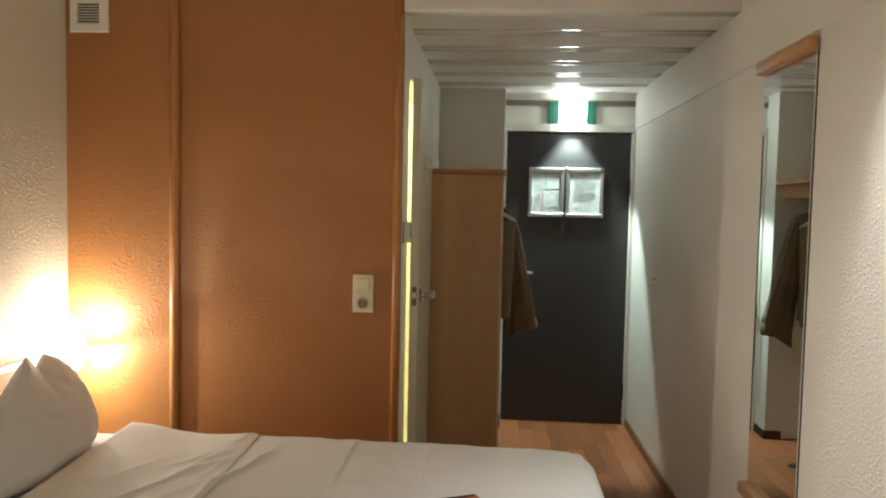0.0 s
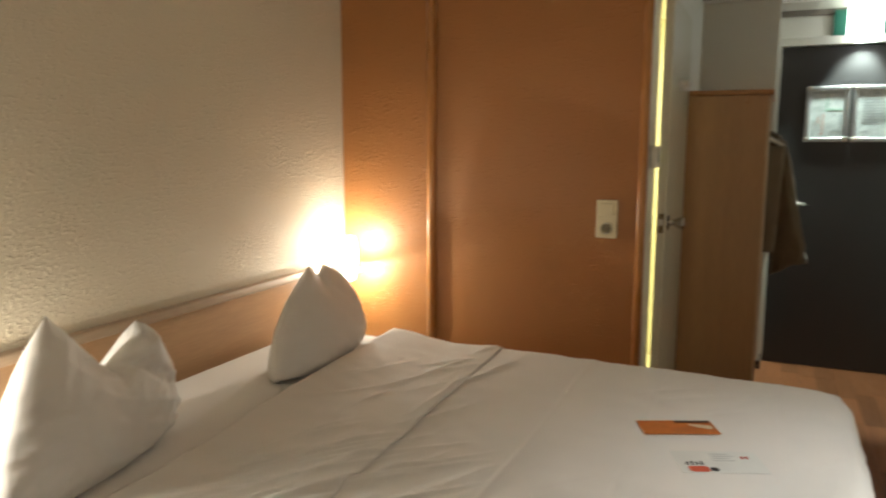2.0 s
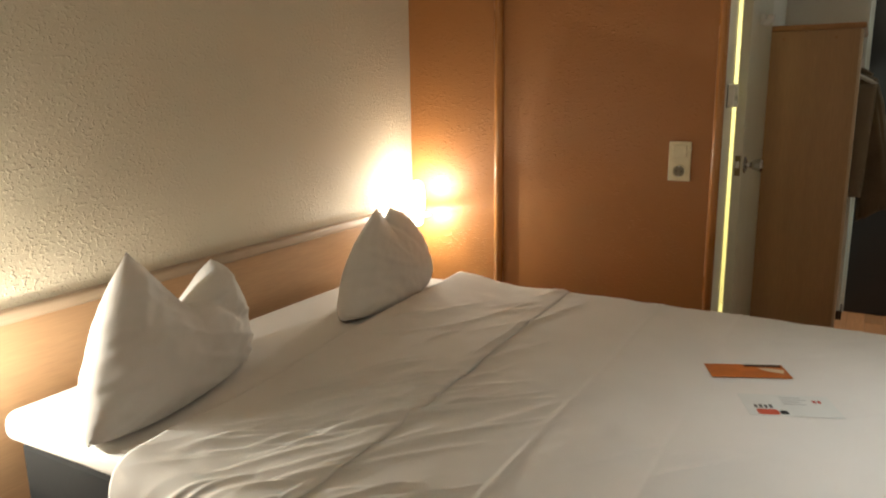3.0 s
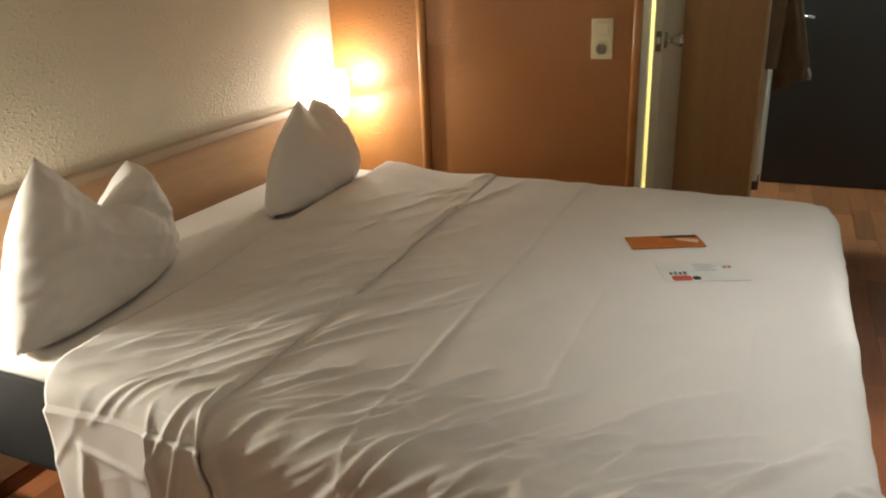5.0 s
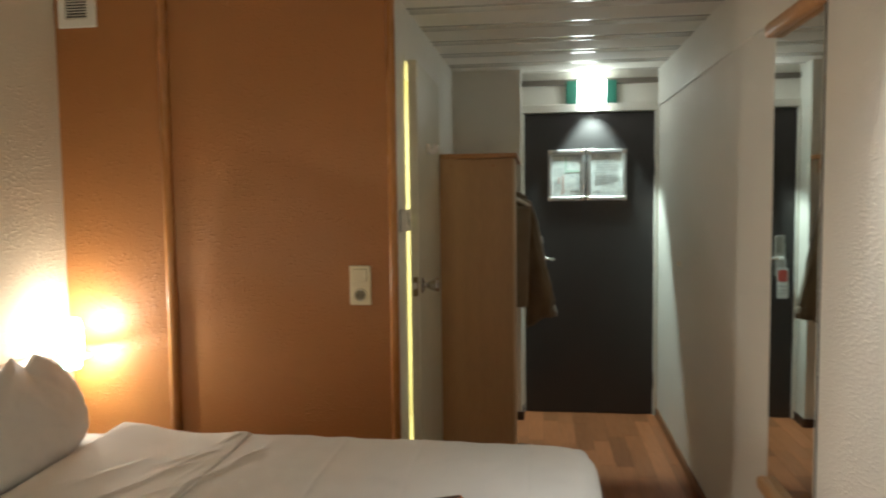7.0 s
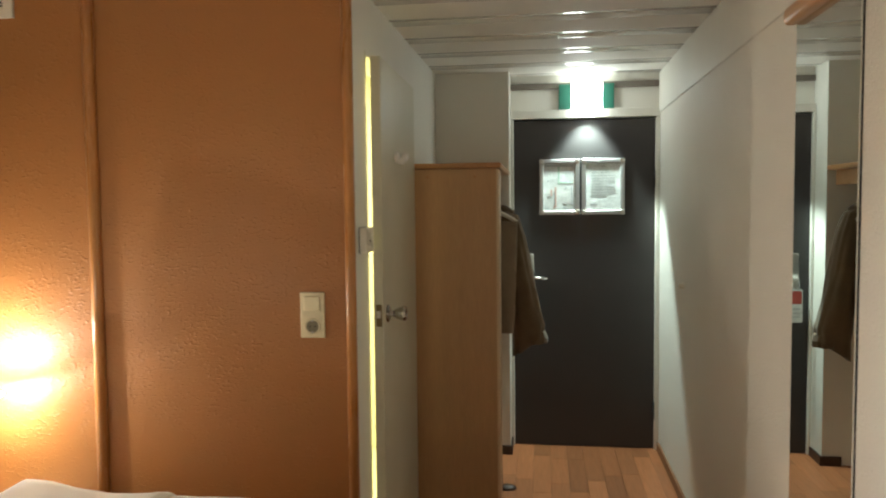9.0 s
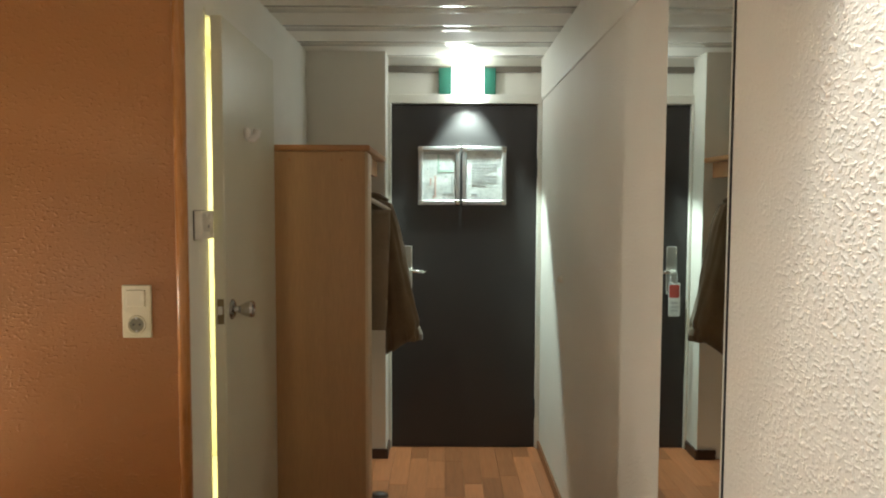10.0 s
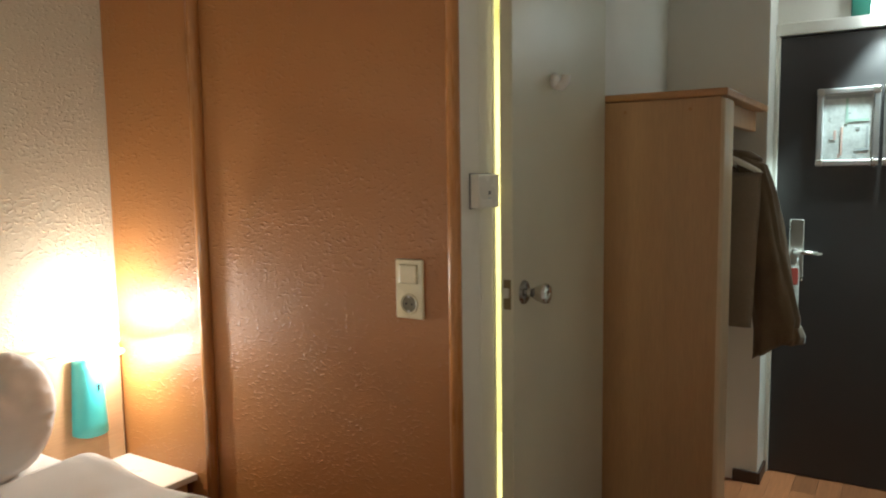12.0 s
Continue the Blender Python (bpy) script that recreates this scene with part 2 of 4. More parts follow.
def add_tube(bm, points, radii, n=14, flat=1.0, cap=True):
    """A tube along points; radii a number or one for each point; flat squeezes its second axis."""
    pts = [Vector(p) for p in points]
    if not hasattr(radii, "__len__"):
        radii = [radii] * len(pts)
    rings, up = [], None
    for i, p in enumerate(pts):
        d = (pts[min(i + 1, len(pts) - 1)] - pts[max(i - 1, 0)]).normalized()
        if up is None:
            up = Vector((0, 0, 1)) if abs(d.z) < 0.9 else Vector((1, 0, 0))
        a = d.cross(up).normalized()
        b = a.cross(d).normalized()
        up = b
        rings.append([bm.verts.new(p + a * radii[i] * math.cos(2 * math.pi * k / n) + b * flat * radii[i] * math.sin(2 * math.pi * k / n)) for k in range(n)])
    for r0, r1 in zip(rings, rings[1:]):
        for k in range(n):
            bm.faces.new((r0[k], r0[(k + 1) % n], r1[(k + 1) % n], r1[k]))
    if cap:
        bm.faces.new(rings[0][::-1])
        bm.faces.new(rings[-1])
    return bm


def tube(points, radii, n=14, flat=1.0):
    return add_tube(bmesh.new(), points, radii, n, flat)


def lathe(profile, centre, axis="z", n=28, turn=360.0):
    """A turned body: profile of (radius, height) along an axis."""
    bm = bmesh.new()
    whole = turn >= 360
    rings = []
    for k in range(n if whole else n + 1):
        a = radians(turn) * k / n
        ring = []
        for r, h in profile:
            c, s = r * math.cos(a), r * math.sin(a)
            o = {"z": (c, s, h), "x": (h, c, s), "y": (c, h, s)}[axis]
            ring.append(bm.verts.new(Vector(centre) + Vector(o)))
        rings.append(ring)
    pairs = list(zip(rings, rings[1:])) + ([(rings[-1], rings[0])] if whole else [])
    for r0, r1 in pairs:
        for j in range(len(profile) - 1):
            bm.faces.new((r0[j], r1[j], r1[j + 1], r0[j + 1]))
    bmesh.ops.remove_doubles(bm, verts=bm.verts[:], dist=1e-6)
    return bm


def slab_with_round_corners(lo, hi, radius, corners=(1, 1, 1, 1), n=6):
    """An upright-sided slab seen from above as a rectangle with rounded corners (order: ++, -+, --, +-)."""
    x0, y0, z0 = lo
    x1, y1, z1 = hi
    ring = []
    for i, (cx, cy, sx, sy) in enumerate(((x1, y1, 1, 1), (x0, y1, -1, 1), (x0, y0, -1, -1), (x1, y0, 1, -1))):
        r = radius if corners[i] else 0.002
        for k in range(n + 1):
            a = radians(90 * i + 90 * k / n)
            ring.append((cx - sx * r + r * math.cos(a), cy - sy * r + r * math.sin(a)))
    bm = bmesh.new()
    e = 0.003
    levels = [(z0, 0), (z1 - e, 0), (z1, e)]
    mx, my = (x0 + x1) / 2, (y0 + y1) / 2
    rows = [[bm.verts.new((x - math.copysign(off, x - mx), y - math.copysign(off, y - my), z)) for x, y in ring] for z, off in levels]
    m = len(ring)
    for r0, r1 in zip(rows, rows[1:]):
        for k in range(m):
            bm.faces.new((r0[k], r0[(k + 1) % m], r1[(k + 1) % m], r1[k]))
    bm.faces.new(rows[0][::-1])
    bm.faces.new(rows[-1])
    return bm


def structure(name, bm, mat, label, category, smooth=False):
    return tagged(part(name, bm, mat, None, "", smooth), label, category, "", "structure")


# ---- the large structure ----
XL, XR, YB, YO, YD = -1.80, 1.0, -2.0, 3.0, 5.075   # side walls, back wall, orange wall, entrance door
XC = -0.345                                        # corridor side of the bathroom wall
ZR, ZC = 2.50, 2.292                               # room and corridor ceilings

structure("wall_left", box((XL - 0.12, YB - 0.12, 0), (XL, YO + 0.1, ZR)), M_WALLCREAM, "cream roughcast wall behind the bed", "wall")
structure("wall_back", box((XL, YB - 0.12, 0), (XR, YB, ZR)), M_WALL, "plain white roughcast end wall of the room", "wall")
structure("wall_right", box((XR, YB - 0.12, 0), (XR + 0.12, YD + 0.1, ZR)), M_WALL, "white roughcast wall along room and corridor", "wall")
structure("wall_orange", box((XL, YO, 0), (XC - 0.012, YO + 0.1, ZR)), M_ORANGE, "orange painted roughcast wall with a glossy sheen", "wall")

def wall_x(y):
    return XC + 0.012 * max(0.0, y - 3.19) / 1.655         # the wall leans a little into the corridor


def slanted(bm, y0, y1, z0, z1):
    flat = [(XC - 0.09, y0), (wall_x(y0), y0), (wall_x(y1), y1), (XC - 0.09, y1)]
    lo = [bm.verts.new((px, py, z0)) for px, py in flat]
    hi = [bm.verts.new((px, py, z1)) for px, py in flat]
    for k in range(4):
        bm.faces.new((lo[k], lo[(k + 1) % 4], hi[(k + 1) % 4], hi[k]))
    bm.faces.new(lo[::-1])
    bm.faces.new(hi)


bm = bmesh.new()
add_box(bm, (XC - 0.0115, YO + 0.002, 0), (XC, YO + 0.0995, ZR))
add_box(bm, (XC - 0.09, YO + 0.1, 0), (XC, 3.19, ZR))
slanted(bm, 3.19, 3.97, 2.07, ZR)
slanted(bm, 3.97, 4.885, 0, ZR)
structure("wall_corridor", bm, M_SMOOTH, "smooth white wall between corridor and bathroom", "wall")
structure("wall_niche", box((XC - 0.09, 4.885, 0), (0.106, YD + 0.1, ZR), 0.004), M_SMOOTH, "smooth white wall beside the entrance door", "wall")

bm = bmesh.new()
add_box(bm, (0.106, YD + 0.02, 2.085), (XR, YD + 0.1, ZR))
structure("wall_lintel", bm, M_SMOOTH, "smooth white wall above the entrance door", "wall")
# dark strip painted in for the shadow gap at the ceiling's end
structure("trim_strip", box((0.107, YD - 0.002, 2.212), (XR - 0.002, YD + 0.0195, 2.247), 0.002), M_SHADOWGAP, "grey-brown strip standing for the shadow gap below the corridor ceiling", "trim")
structure("wall_outside_door", box((0.0, YD + 0.1, 0), (XR + 0.12, YD + 0.16, ZR)), M_SMOOTH, "plain wall closing the corridor end", "wall")

# upper band of the corridor wall with its small ledge
structure("wall_upper_band", box((XR - 0.007, 1.0, 2.052), (XR, YD, ZC), 0.002), M_SMOOTH, "smooth white band above a thin ledge", "wall")

# room ceiling, soffit and corridor ceiling of pressed metal panels
structure("ceiling_room", box((XL - 0.12, YB - 0.12, ZR), (XR + 0.12, YO + 0.1, ZR + 0.1)), M_SMOOTH, "smooth white room ceiling", "ceiling")
structure("wall_soffit", box((XC, YO - 0.037, ZC + 0.012), (XR, YO + 0.05, ZR), 0.003), M_SMOOTH, "smooth cream drop above the corridor opening", "wall")
bm = bmesh.new()
y = YO - 0.036
while y < 5.05:
    y1 = min(y + 0.347, 5.07)
    # pressed panel: flat in the middle, its long edges curving up into the joint
    prof = []
    lip = min(0.060, (y1 - y) / 2 - 0.003)
    for k in range(9):
        f = 1 - k / 8
        prof.append((y + lip * (k / 8), ZC + 0.0065 * f * f))
    prof += [(y1 - 0.002 - (py - y), pz) for py, pz in prof[::-1]]
    prof += [(y1 - 0.002, ZC + 0.021), (y, ZC + 0.021)]
    ra = [bm.verts.new((XC, py, pz)) for py, pz in prof]
    rb = [bm.verts.new((XR, py, pz)) for py, pz in prof]
    for k in range(len(prof)):
        face = bm.faces.new((ra[k], ra[(k + 1) % len(prof)], rb[(k + 1) % len(prof)], rb[k]))
        face.material_index = 1 if k < 8 or 9 <= k < 17 else 0
        face.smooth = face.material_index == 1
    bm.faces.new(ra)
    bm.faces.new(rb[::-1])
    y += 0.347
add_box(bm, (XC, YO + 0.06, ZC + 0.022), (XR, YD + 0.02, ZC + 0.06))
ceiling = structure("ceiling_corridor", bm, M_CEIL, "white pressed metal ceiling panels across the corridor", "ceiling")
ceiling.data.materials.append(M_CEILEDGE)

# bathroom behind the ajar door
bm = bmesh.new()
add_box(bm, (XL, 4.90, 0), (XC - 0.091, 5.0, 2.4))
add_box(bm, (XL - 0.1, 3.1, 0), (XL, 5.0, 2.4))
structure("wall_bathroom", bm, M_TILE, "cream painted bathroom walls lit yellow", "wall")
structure("wall_bathroom_front", box((XL, YO + 0.101, 0), (XC - 0.091, YO + 0.11, 2.3)), M_TILE, "cream bathroom side of the orange wall", "wall")
structure("floor_bathroom", box((XL, 3.111, -0.004), (XC - 0.0005, 4.899, 0.003)), M_TILE, "cream tiled bathroom floor", "floor")
structure("ceiling_bathroom", box((XL, 3.11, 2.3), (XC - 0.091, 4.9, 2.36)), M_TILE, "cream bathroom ceiling", "ceiling")

# half-round wooden strips on the orange wall
structure("trim_corner", tube([(XC - 0.019, YO + 0.001, 0), (XC - 0.019, YO + 0.001, ZR)], 0.019, 20), M_TRIM, "rounded orange-brown wooden corner strip", "trim", True)
structure("trim_half_round", tube([(-1.322, YO - 0.008, 0), (-1.322, YO - 0.008, ZR)], 0.0215, 20), M_TRIM, "rounded orange-brown wooden strip on the orange wall", "trim", True)
structure("wall_duct", box((XL + 0.001, YO - 0.008, 0), (-1.338, YO - 0.0005, ZR)), M_ORANGE, "shallow orange boxed-in duct in the corner", "wall")

# skirtings
structure("baseboard_right", box((XR - 0.014, YB, 0), (XR - 0.0003, YD - 0.04, 0.055), 0.003), M_SKIRT, "brown wooden skirting along the white wall", "baseboard")
structure("baseboard_niche", box((0.0, 4.870, 0), (0.1063, 4.8848, 0.055), 0.003), M_DARKSKIRT, "dark brown skirting beside the entrance door", "baseboard")
structure("baseboard_niche_return", box((0.1065, 4.870, 0), (0.118, 5.05, 0.055), 0.003), M_DARKSKIRT, "dark brown skirting round the wall end", "baseboard")
structure("baseboard_left", box((XL + 0.0003, YB, 0), (XL + 0.014, YO - 0.03, 0.055), 0.003), M_SKIRT, "brown wooden skirting under the headboard", "baseboard")

# ---- entrance door ----
door = empty("door_1", pose(0.55, YD, 0), "closed anthracite entrance door in a white steel frame", "door", "", "structure")
bm = box((0.126, YD, 0.004), (0.972, YD + 0.045, 2.022), 0.002)
part("door_leaf", bm, M_DARKDOOR, door)
bm = bmesh.new()
add_box(bm, (0.107, YD - 0.022, 0), (0.124, YD + 0.06, 2.03), 0.003)
part("door_jamb", bm, M_SMOOTH, door)
part("door_jamb", box((0.974, YD - 0.022, 0), (0.999, YD + 0.06, 2.03), 0.003), M_SMOOTH, door)
part("door_head", box((0.107, YD - 0.022, 2.031), (0.999, YD + 0.06, 2.083), 0.004), M_SMOOTH, door)
for z in (0.24, 1.66):
    part("hinge", tube([(0.974, YD - 0.008, z - 0.055), (0.974, YD - 0.008, z + 0.055)], 0.010, 12), M_BLACK, door, "dark door hinge", True)
plate = part("lock_plate", slab_with_round_corners((-0.030, -0.142, 0), (0.030, 0.142, 0.012), 0.008), M_STEEL, door, "brushed steel lock plate")
plate.matrix_world = pose(0.216, YD, 1.064, 90)
bm = tube([(0.216, YD - 0.012, 1.060), (0.216, YD - 0.05, 1.060), (0.226, YD - 0.062, 1.060), (0.256, YD - 0.064, 1.060), (0.327, YD - 0.060, 1.056)], [0.011, 0.011, 0.011, 0.010, 0.0085], 14)
part("lever", bm, M_STEEL, plate, "steel lever handle", True)

hanger_card = empty("door_hanger_card", pose(0.25, YD - 0.03, 0.90), "white and red card hanging from the door lever", "door hanger")
bm = slab_with_round_corners((-0.035, -0.10, 0), (0.035, 0.10, 0.0015), 0.01)
c = part("card", bm, M_NOTICE, hanger_card)
c.matrix_world = pose(0.199, YD - 0.018, 0.895, 88)
c2 = part("red_print", slab_with_round_corners((-0.030, 0.010, 0.0017), (0.030, 0.088, 0.0025), 0.012), M_INKRED, c)
c2.matrix_world = pose(0.199, YD - 0.018, 0.895, 88)
bm = bmesh.new()
for zz in (-0.02, -0.045, -0.065):
    add_box(bm, (-0.02, zz - 0.006, 0.0017), (0.02, zz + 0.006, 0.0024))
c3 = part("small_print", bm, M_INK, c)
c3.matrix_world = pose(0.199, YD - 0.018, 0.895, 88)
bm = tube([(0.206 + 0.020 * math.cos(a), YD - 0.026 + 0.006 * math.sin(a), 1.03 + 0.045 * math.sin(a)) for a in [radians(20 * k) for k in range(19)]], 0.0018, 6)
part("loop", bm, M_PAPER, hanger_card, "", True)


def notice_frame(x0, x1, z0, z1, plan):
    f = empty("notice_frame", pose((x0 + x1) / 2, YD, z0), "aluminium snap frame holding a %s on the dark door" % ("floor plan" if plan else "printed notice"), "notice frame", "notice frames on the door")
    w, y0 = 0.026, YD - 0.016
    part("backing", box((x0 + 0.008, YD - 0.005, z0 + 0.008), (x1 - 0.008, YD - 0.0005, z1 - 0.008)), M_NOTICE, f)

    def rail(a, b, c, d):
        part("rail", box((a, y0, c), (b, YD - 0.0004, d), 0.006, 3), M_ALU, f)
    rail(x0 + 0.022, x1 - 0.022, z1 - w, z1)
    rail(x0 + 0.022, x1 - 0.022, z0, z0 + w)
    rail(x0, x0 + w, z0 + 0.022, z1 - 0.022)
    rail(x1 - w, x1, z0 + 0.022, z1 - 0.022)
    for cx in (x0 + 0.015, x1 - 0.015):
        for cz in (z0 + 0.015, z1 - 0.015):
            part("corner_cap", box((cx - 0.0165, y0 - 0.002, cz - 0.0165), (cx + 0.0165, YD - 0.0003, cz + 0.0165), 0.008, 3), M_STEEL, f, "chrome corner cap")
    yy = YD - 0.0052
    ix0, ix1, iz0, iz1 = x0 + w + 0.006, x1 - w - 0.006, z0 + w + 0.006, z1 - w - 0.006
    iw, ih = ix1 - ix0, iz1 - iz0
    marks = {"grey": (M_INK, []), "green": (M_INKGREEN, []), "red": (M_INKPINK, [])}
    if plan:
        for u0, u1, v0, v1, kind in ((0, 1, .95, 1, "grey"), (.45, .5, .55, .95, "green"), (.5, .95, .58, .62, "green"), (.2, .25, .3, .45, "red"),
                                     (.35, .4, .05, .5, "red"), (.12, .2, .3, .35, "grey"), (.65, .95, .12, .16, "grey"), (.9, .94, .15, .5, "grey"),
                                     (.68, .76, .46, .5, "grey"), (.3, .34, .02, .08, "red"), (.1, .14, .62, .66, "grey"), (.62, .7, .02, .06, "grey"), (.5, .56, .7, .73, "grey")):
            marks[kind][1].append((u0, u1, v0, v1))
    else:
        for k in range(9):
            v = 0.80 - 0.062 * k
            marks["grey"][1].append((.12, (.86 if k % 4 else .6), v, v + 0.011))
        marks["grey"][1].append((.45, .56, .92, .97))
        marks["grey"][1].append((.1, .3, .1, .125))
    for kind, (mat, rects) in marks.items():
        if rects:
            for u0, u1, v0, v1 in rects:
                part("print", box((ix0 + iw * u0, yy - 0.0012, iz0 + ih * v0), (ix0 + iw * u1, yy - 0.0002, iz0 + ih * v1)), mat, f)
    return f


notice_frame(0.281, 0.524, 1.445, 1.784, True)
notice_frame(0.537, 0.794, 1.445, 1.784, False)

# ---- lamp and green sign over the door ----
sign = empty("exit_lamp", pose(0.565, YD, 2.08), "lit white box lamp on a green exit sign plate", "emergency lamp")
part("green_plate", box((0.399, YD - 0.018, 2.082), (0.729, YD + 0.0195, 2.235), 0.004), M_GREEN, sign, "green exit sign plate")
bm = bmesh.new()
ring0, ring1 = [], []
for k in range(15):
    a = radians(180 * k / 14)
    px, py = 0.566 - 0.092 * math.cos(a), YD - 0.03 - 0.095 * math.sin(a) ** 0.7
    ring0.append(bm.verts.new((px, py, 2.075)))
    ring1.append(bm.verts.new((px, py, 2.232)))
for k in range(14):
    bm.faces.new((ring0[k], ring0[k + 1], ring1[k + 1], ring1[k]))
part("diffuser", bm, M_DOORGLOW, sign, "curved white diffuser, lit", True)
part("back_plate", box((0.476, YD - 0.030, 2.073), (0.656, YD - 0.0185, 2.234), 0.002), M_WHITEPL, sign)

# ---- bathroom door, ajar ----
bdoor = empty("door_2", pose(-0.338, 3.958, 0, 0, 0, 0.75), "cream bathroom door standing slightly ajar", "door", "", "structure")
L = bdoor.matrix_world.copy()


def on_door(name, bm, mat, parent, label="", smooth=False):
    bm.transform(L)
    return part(name, bm, mat, parent, label, smooth)


on_door("door_leaf", box((0.0, -0.772, 0.008), (0.038, -0.008, 2.062), 0.003), M_DOORWHITE, bdoor)
on_door("latch_plate", box((0.010, -0.7745, 1.054), (0.032, -0.771, 1.138), 0.001), M_BRASS, bdoor, "dull metal latch plate")
on_door("latch_bolt", box((0.014, -0.785, 1.087), (0.028, -0.7735, 1.114), 0.002), M_STEEL, bdoor)
rose = on_door("handle_rose", lathe([(0.0, 0.048), (0.024, 0.048), (0.033, 0.043), (0.035, 0.038)], (0, -0.70, 1.094), "x"), M_CHROME, bdoor, "round steel rose", True)
on_door("door_knob", lathe([(0.013, 0.046), (0.012, 0.062), (0.017, 0.070), (0.023, 0.082), (0.030, 0.104), (0.028, 0.112), (0.014, 0.114), (0.012, 0.110), (0.0, 0.110)], (0, -0.70, 1.094), "x", 9), M_KNOB, rose, "faceted metal door knob")
hk = on_door("coat_hook", lathe([(0.022, 0.0382), (0.025, 0.043), (0.024, 0.050), (0.016, 0.058), (0.0, 0.060)], (0, -0.489, 1.706), "x", 20), M_HOOK, bdoor, "round white coat hook base", True)
on_door("hook_arm", tube([(0.050, -0.489, 1.694), (0.066, -0.489, 1.690), (0.078, -0.489, 1.702), (0.081, -0.489, 1.722)], [0.015, 0.015, 0.015, 0.016], 12), M_HOOK, hk, "", True)
for z in (0.25, 1.80):
    on_door("hinge", tube([(0.006, 0.006, z - 0.05), (0.006, 0.006, z + 0.05)], 0.008, 10), M_STEEL, bdoor, "", True)
bm = bmesh.new()
add_box(bm, (XC - 0.089, 3.176, 0), (XC + 0.002, 3.1895, 2.085), 0.002)
add_box(bm, (XC - 0.089, 3.9605, 0), (XC + 0.020, 3.9695, 2.069), 0.002)
add_box(bm, (XC - 0.089, 3.1903, 2.0632), (XC + 0.001, 3.9597, 2.0695), 0.002)
structure("trim_bathroom_frame", bm, M_DOORWHITE, "cream painted bathroom door frame", "trim")

thermo = empty("room_control_box", pose(XC, 3.105, 1.386), "square white wall control box on the corridor wall", "thermostat")
part("case", box((XC + 0.0005, 3.045, 1.341), (XC + 0.028, 3.160, 1.431), 0.004), M_WHITEPL, thermo)
# black plate imitates the shade in the gap behind the case
part("wall_plate", box((XC + 0.0003, 3.043, 1.339), (XC + 0.004, 3.162, 1.433), 0.002), M_BLACK, thermo, "black plate standing for the shaded gap behind the case")
part("key", box((XC + 0.0278, 3.100, 1.377), (XC + 0.0295, 3.110, 1.386), 0.0005), M_BLACK, thermo)
part("key", box((XC + 0.0278, 3.098, 1.365), (XC + 0.0292, 3.112, 1.369), 0.0005), M_INK, thermo)

# ---- switch and socket on the orange wall ----
sw = empty("switch_and_socket", pose(-0.5030, YO, 1.044), "cream double wall plate with light switch and power socket", "light switch")
part("plate", box((-0.5480, YO - 0.010, 1.044), (-0.4590, YO - 0.0003, 1.206), 0.004, 3), M_CREAMPL, sw)
part("rocker", box((-0.5320, YO - 0.017, 1.140), (-0.4750, YO - 0.009, 1.192), 0.003), M_CREAMPL, sw)
socket = part("socket_ring", lathe([(0.0290, 0.0095), (0.0290, 0.014), (0.0245, 0.0145), (0.0225, 0.002)], (-0.5035, YO, 1.085), "y"), M_CREAMPL, sw, "", True)
for v in socket.data.vertices:
    v.co.y = 2 * YO - v.co.y
# cream well, its colour darkened for the shade in the recess
part("socket_well", lathe([(0.0, 0.0107), (0.0222, 0.0107)], (-0.5035, YO - 0.0214, 1.085), "y"), material("shaded_socket_well", (0.22, 0.19, 0.12), 0.45), socket)
for dx in (-0.0095, 0.0095):
    part("pin_hole", lathe([(0.0, 0.0), (0.003, 0.0), (0.003, 0.001)], (-0.5035 + dx, YO - 0.0118, 1.085), "y", 10), M_BLACK, socket)
for dz in (-0.020, 0.020):
    part("earth_clip", box((-0.5065, YO - 0.0145, 1.085 + dz - 0.003), (-0.5005, YO - 0.0112, 1.085 + dz + 0.003)), M_STEEL, socket)

# ---- air vent ----
vent = empty("air_vent", pose(-1.692, YO - 0.008, 2.207), "white slotted air vent high on the orange wall", "air vent")
vy = YO - 0.008
bm = bmesh.new()
add_box(bm, (-1.775, vy - 0.014, 2.207), (-1.606, vy - 0.0003, 2.242), 0.003)
add_box(bm, (-1.775, vy - 0.014, 2.332), (-1.606, vy - 0.0003, 2.367), 0.003)
add_box(bm, (-1.775, vy - 0.0138, 2.238), (-1.742, vy - 0.0003, 2.336), 0.003)
add_box(bm, (-1.646, vy - 0.0138, 2.238), (-1.606, vy - 0.0003, 2.336), 0.003)
part("frame", bm, M_WHITEPL, vent)
part("backing", box((-1.744, vy - 0.003, 2.240), (-1.644, vy - 0.0005, 2.334)), M_BLACK, vent)
for k in range(8):
    b = part("slat", box((-0.05, -0.0045, -0.0012), (0.05, 0.0045, 0.0012)), M_WHITEPL, vent)
    b.matrix_world = pose(-1.694, vy - 0.008, 2.246 + 0.0118 * k, 35)

# ---- mirror ----
mir = empty("wall_mirror", pose(XR, 2.44, 0.47), "tall wall mirror with rounded wooden bars above and below", "mirror")
part("backing_board", box((XR - 0.004, 2.230, 0.505), (XR - 0.0005, 2.650, 2.0)), M_BLACK, mir, "dark backing board")
part("glass", box((XR - 0.0075, 2.232, 0.507), (XR - 0.0041, 2.648, 1.998)), M_MIRROR, mir, "silvered mirror glass")
for z in (2.012, 0.492):
    bm = box((XR - 0.040, 2.222, z - 0.024), (XR - 0.0004, 2.665, z + 0.024), 0.014, 4)
    part("wooden_bar", bm, M_BAR, mir, "rounded beech bar", True)

buffer = empty("door_buffer", pose(XR, 4.28, 1.094), "small white round door buffer on the corridor wall", "door stop")
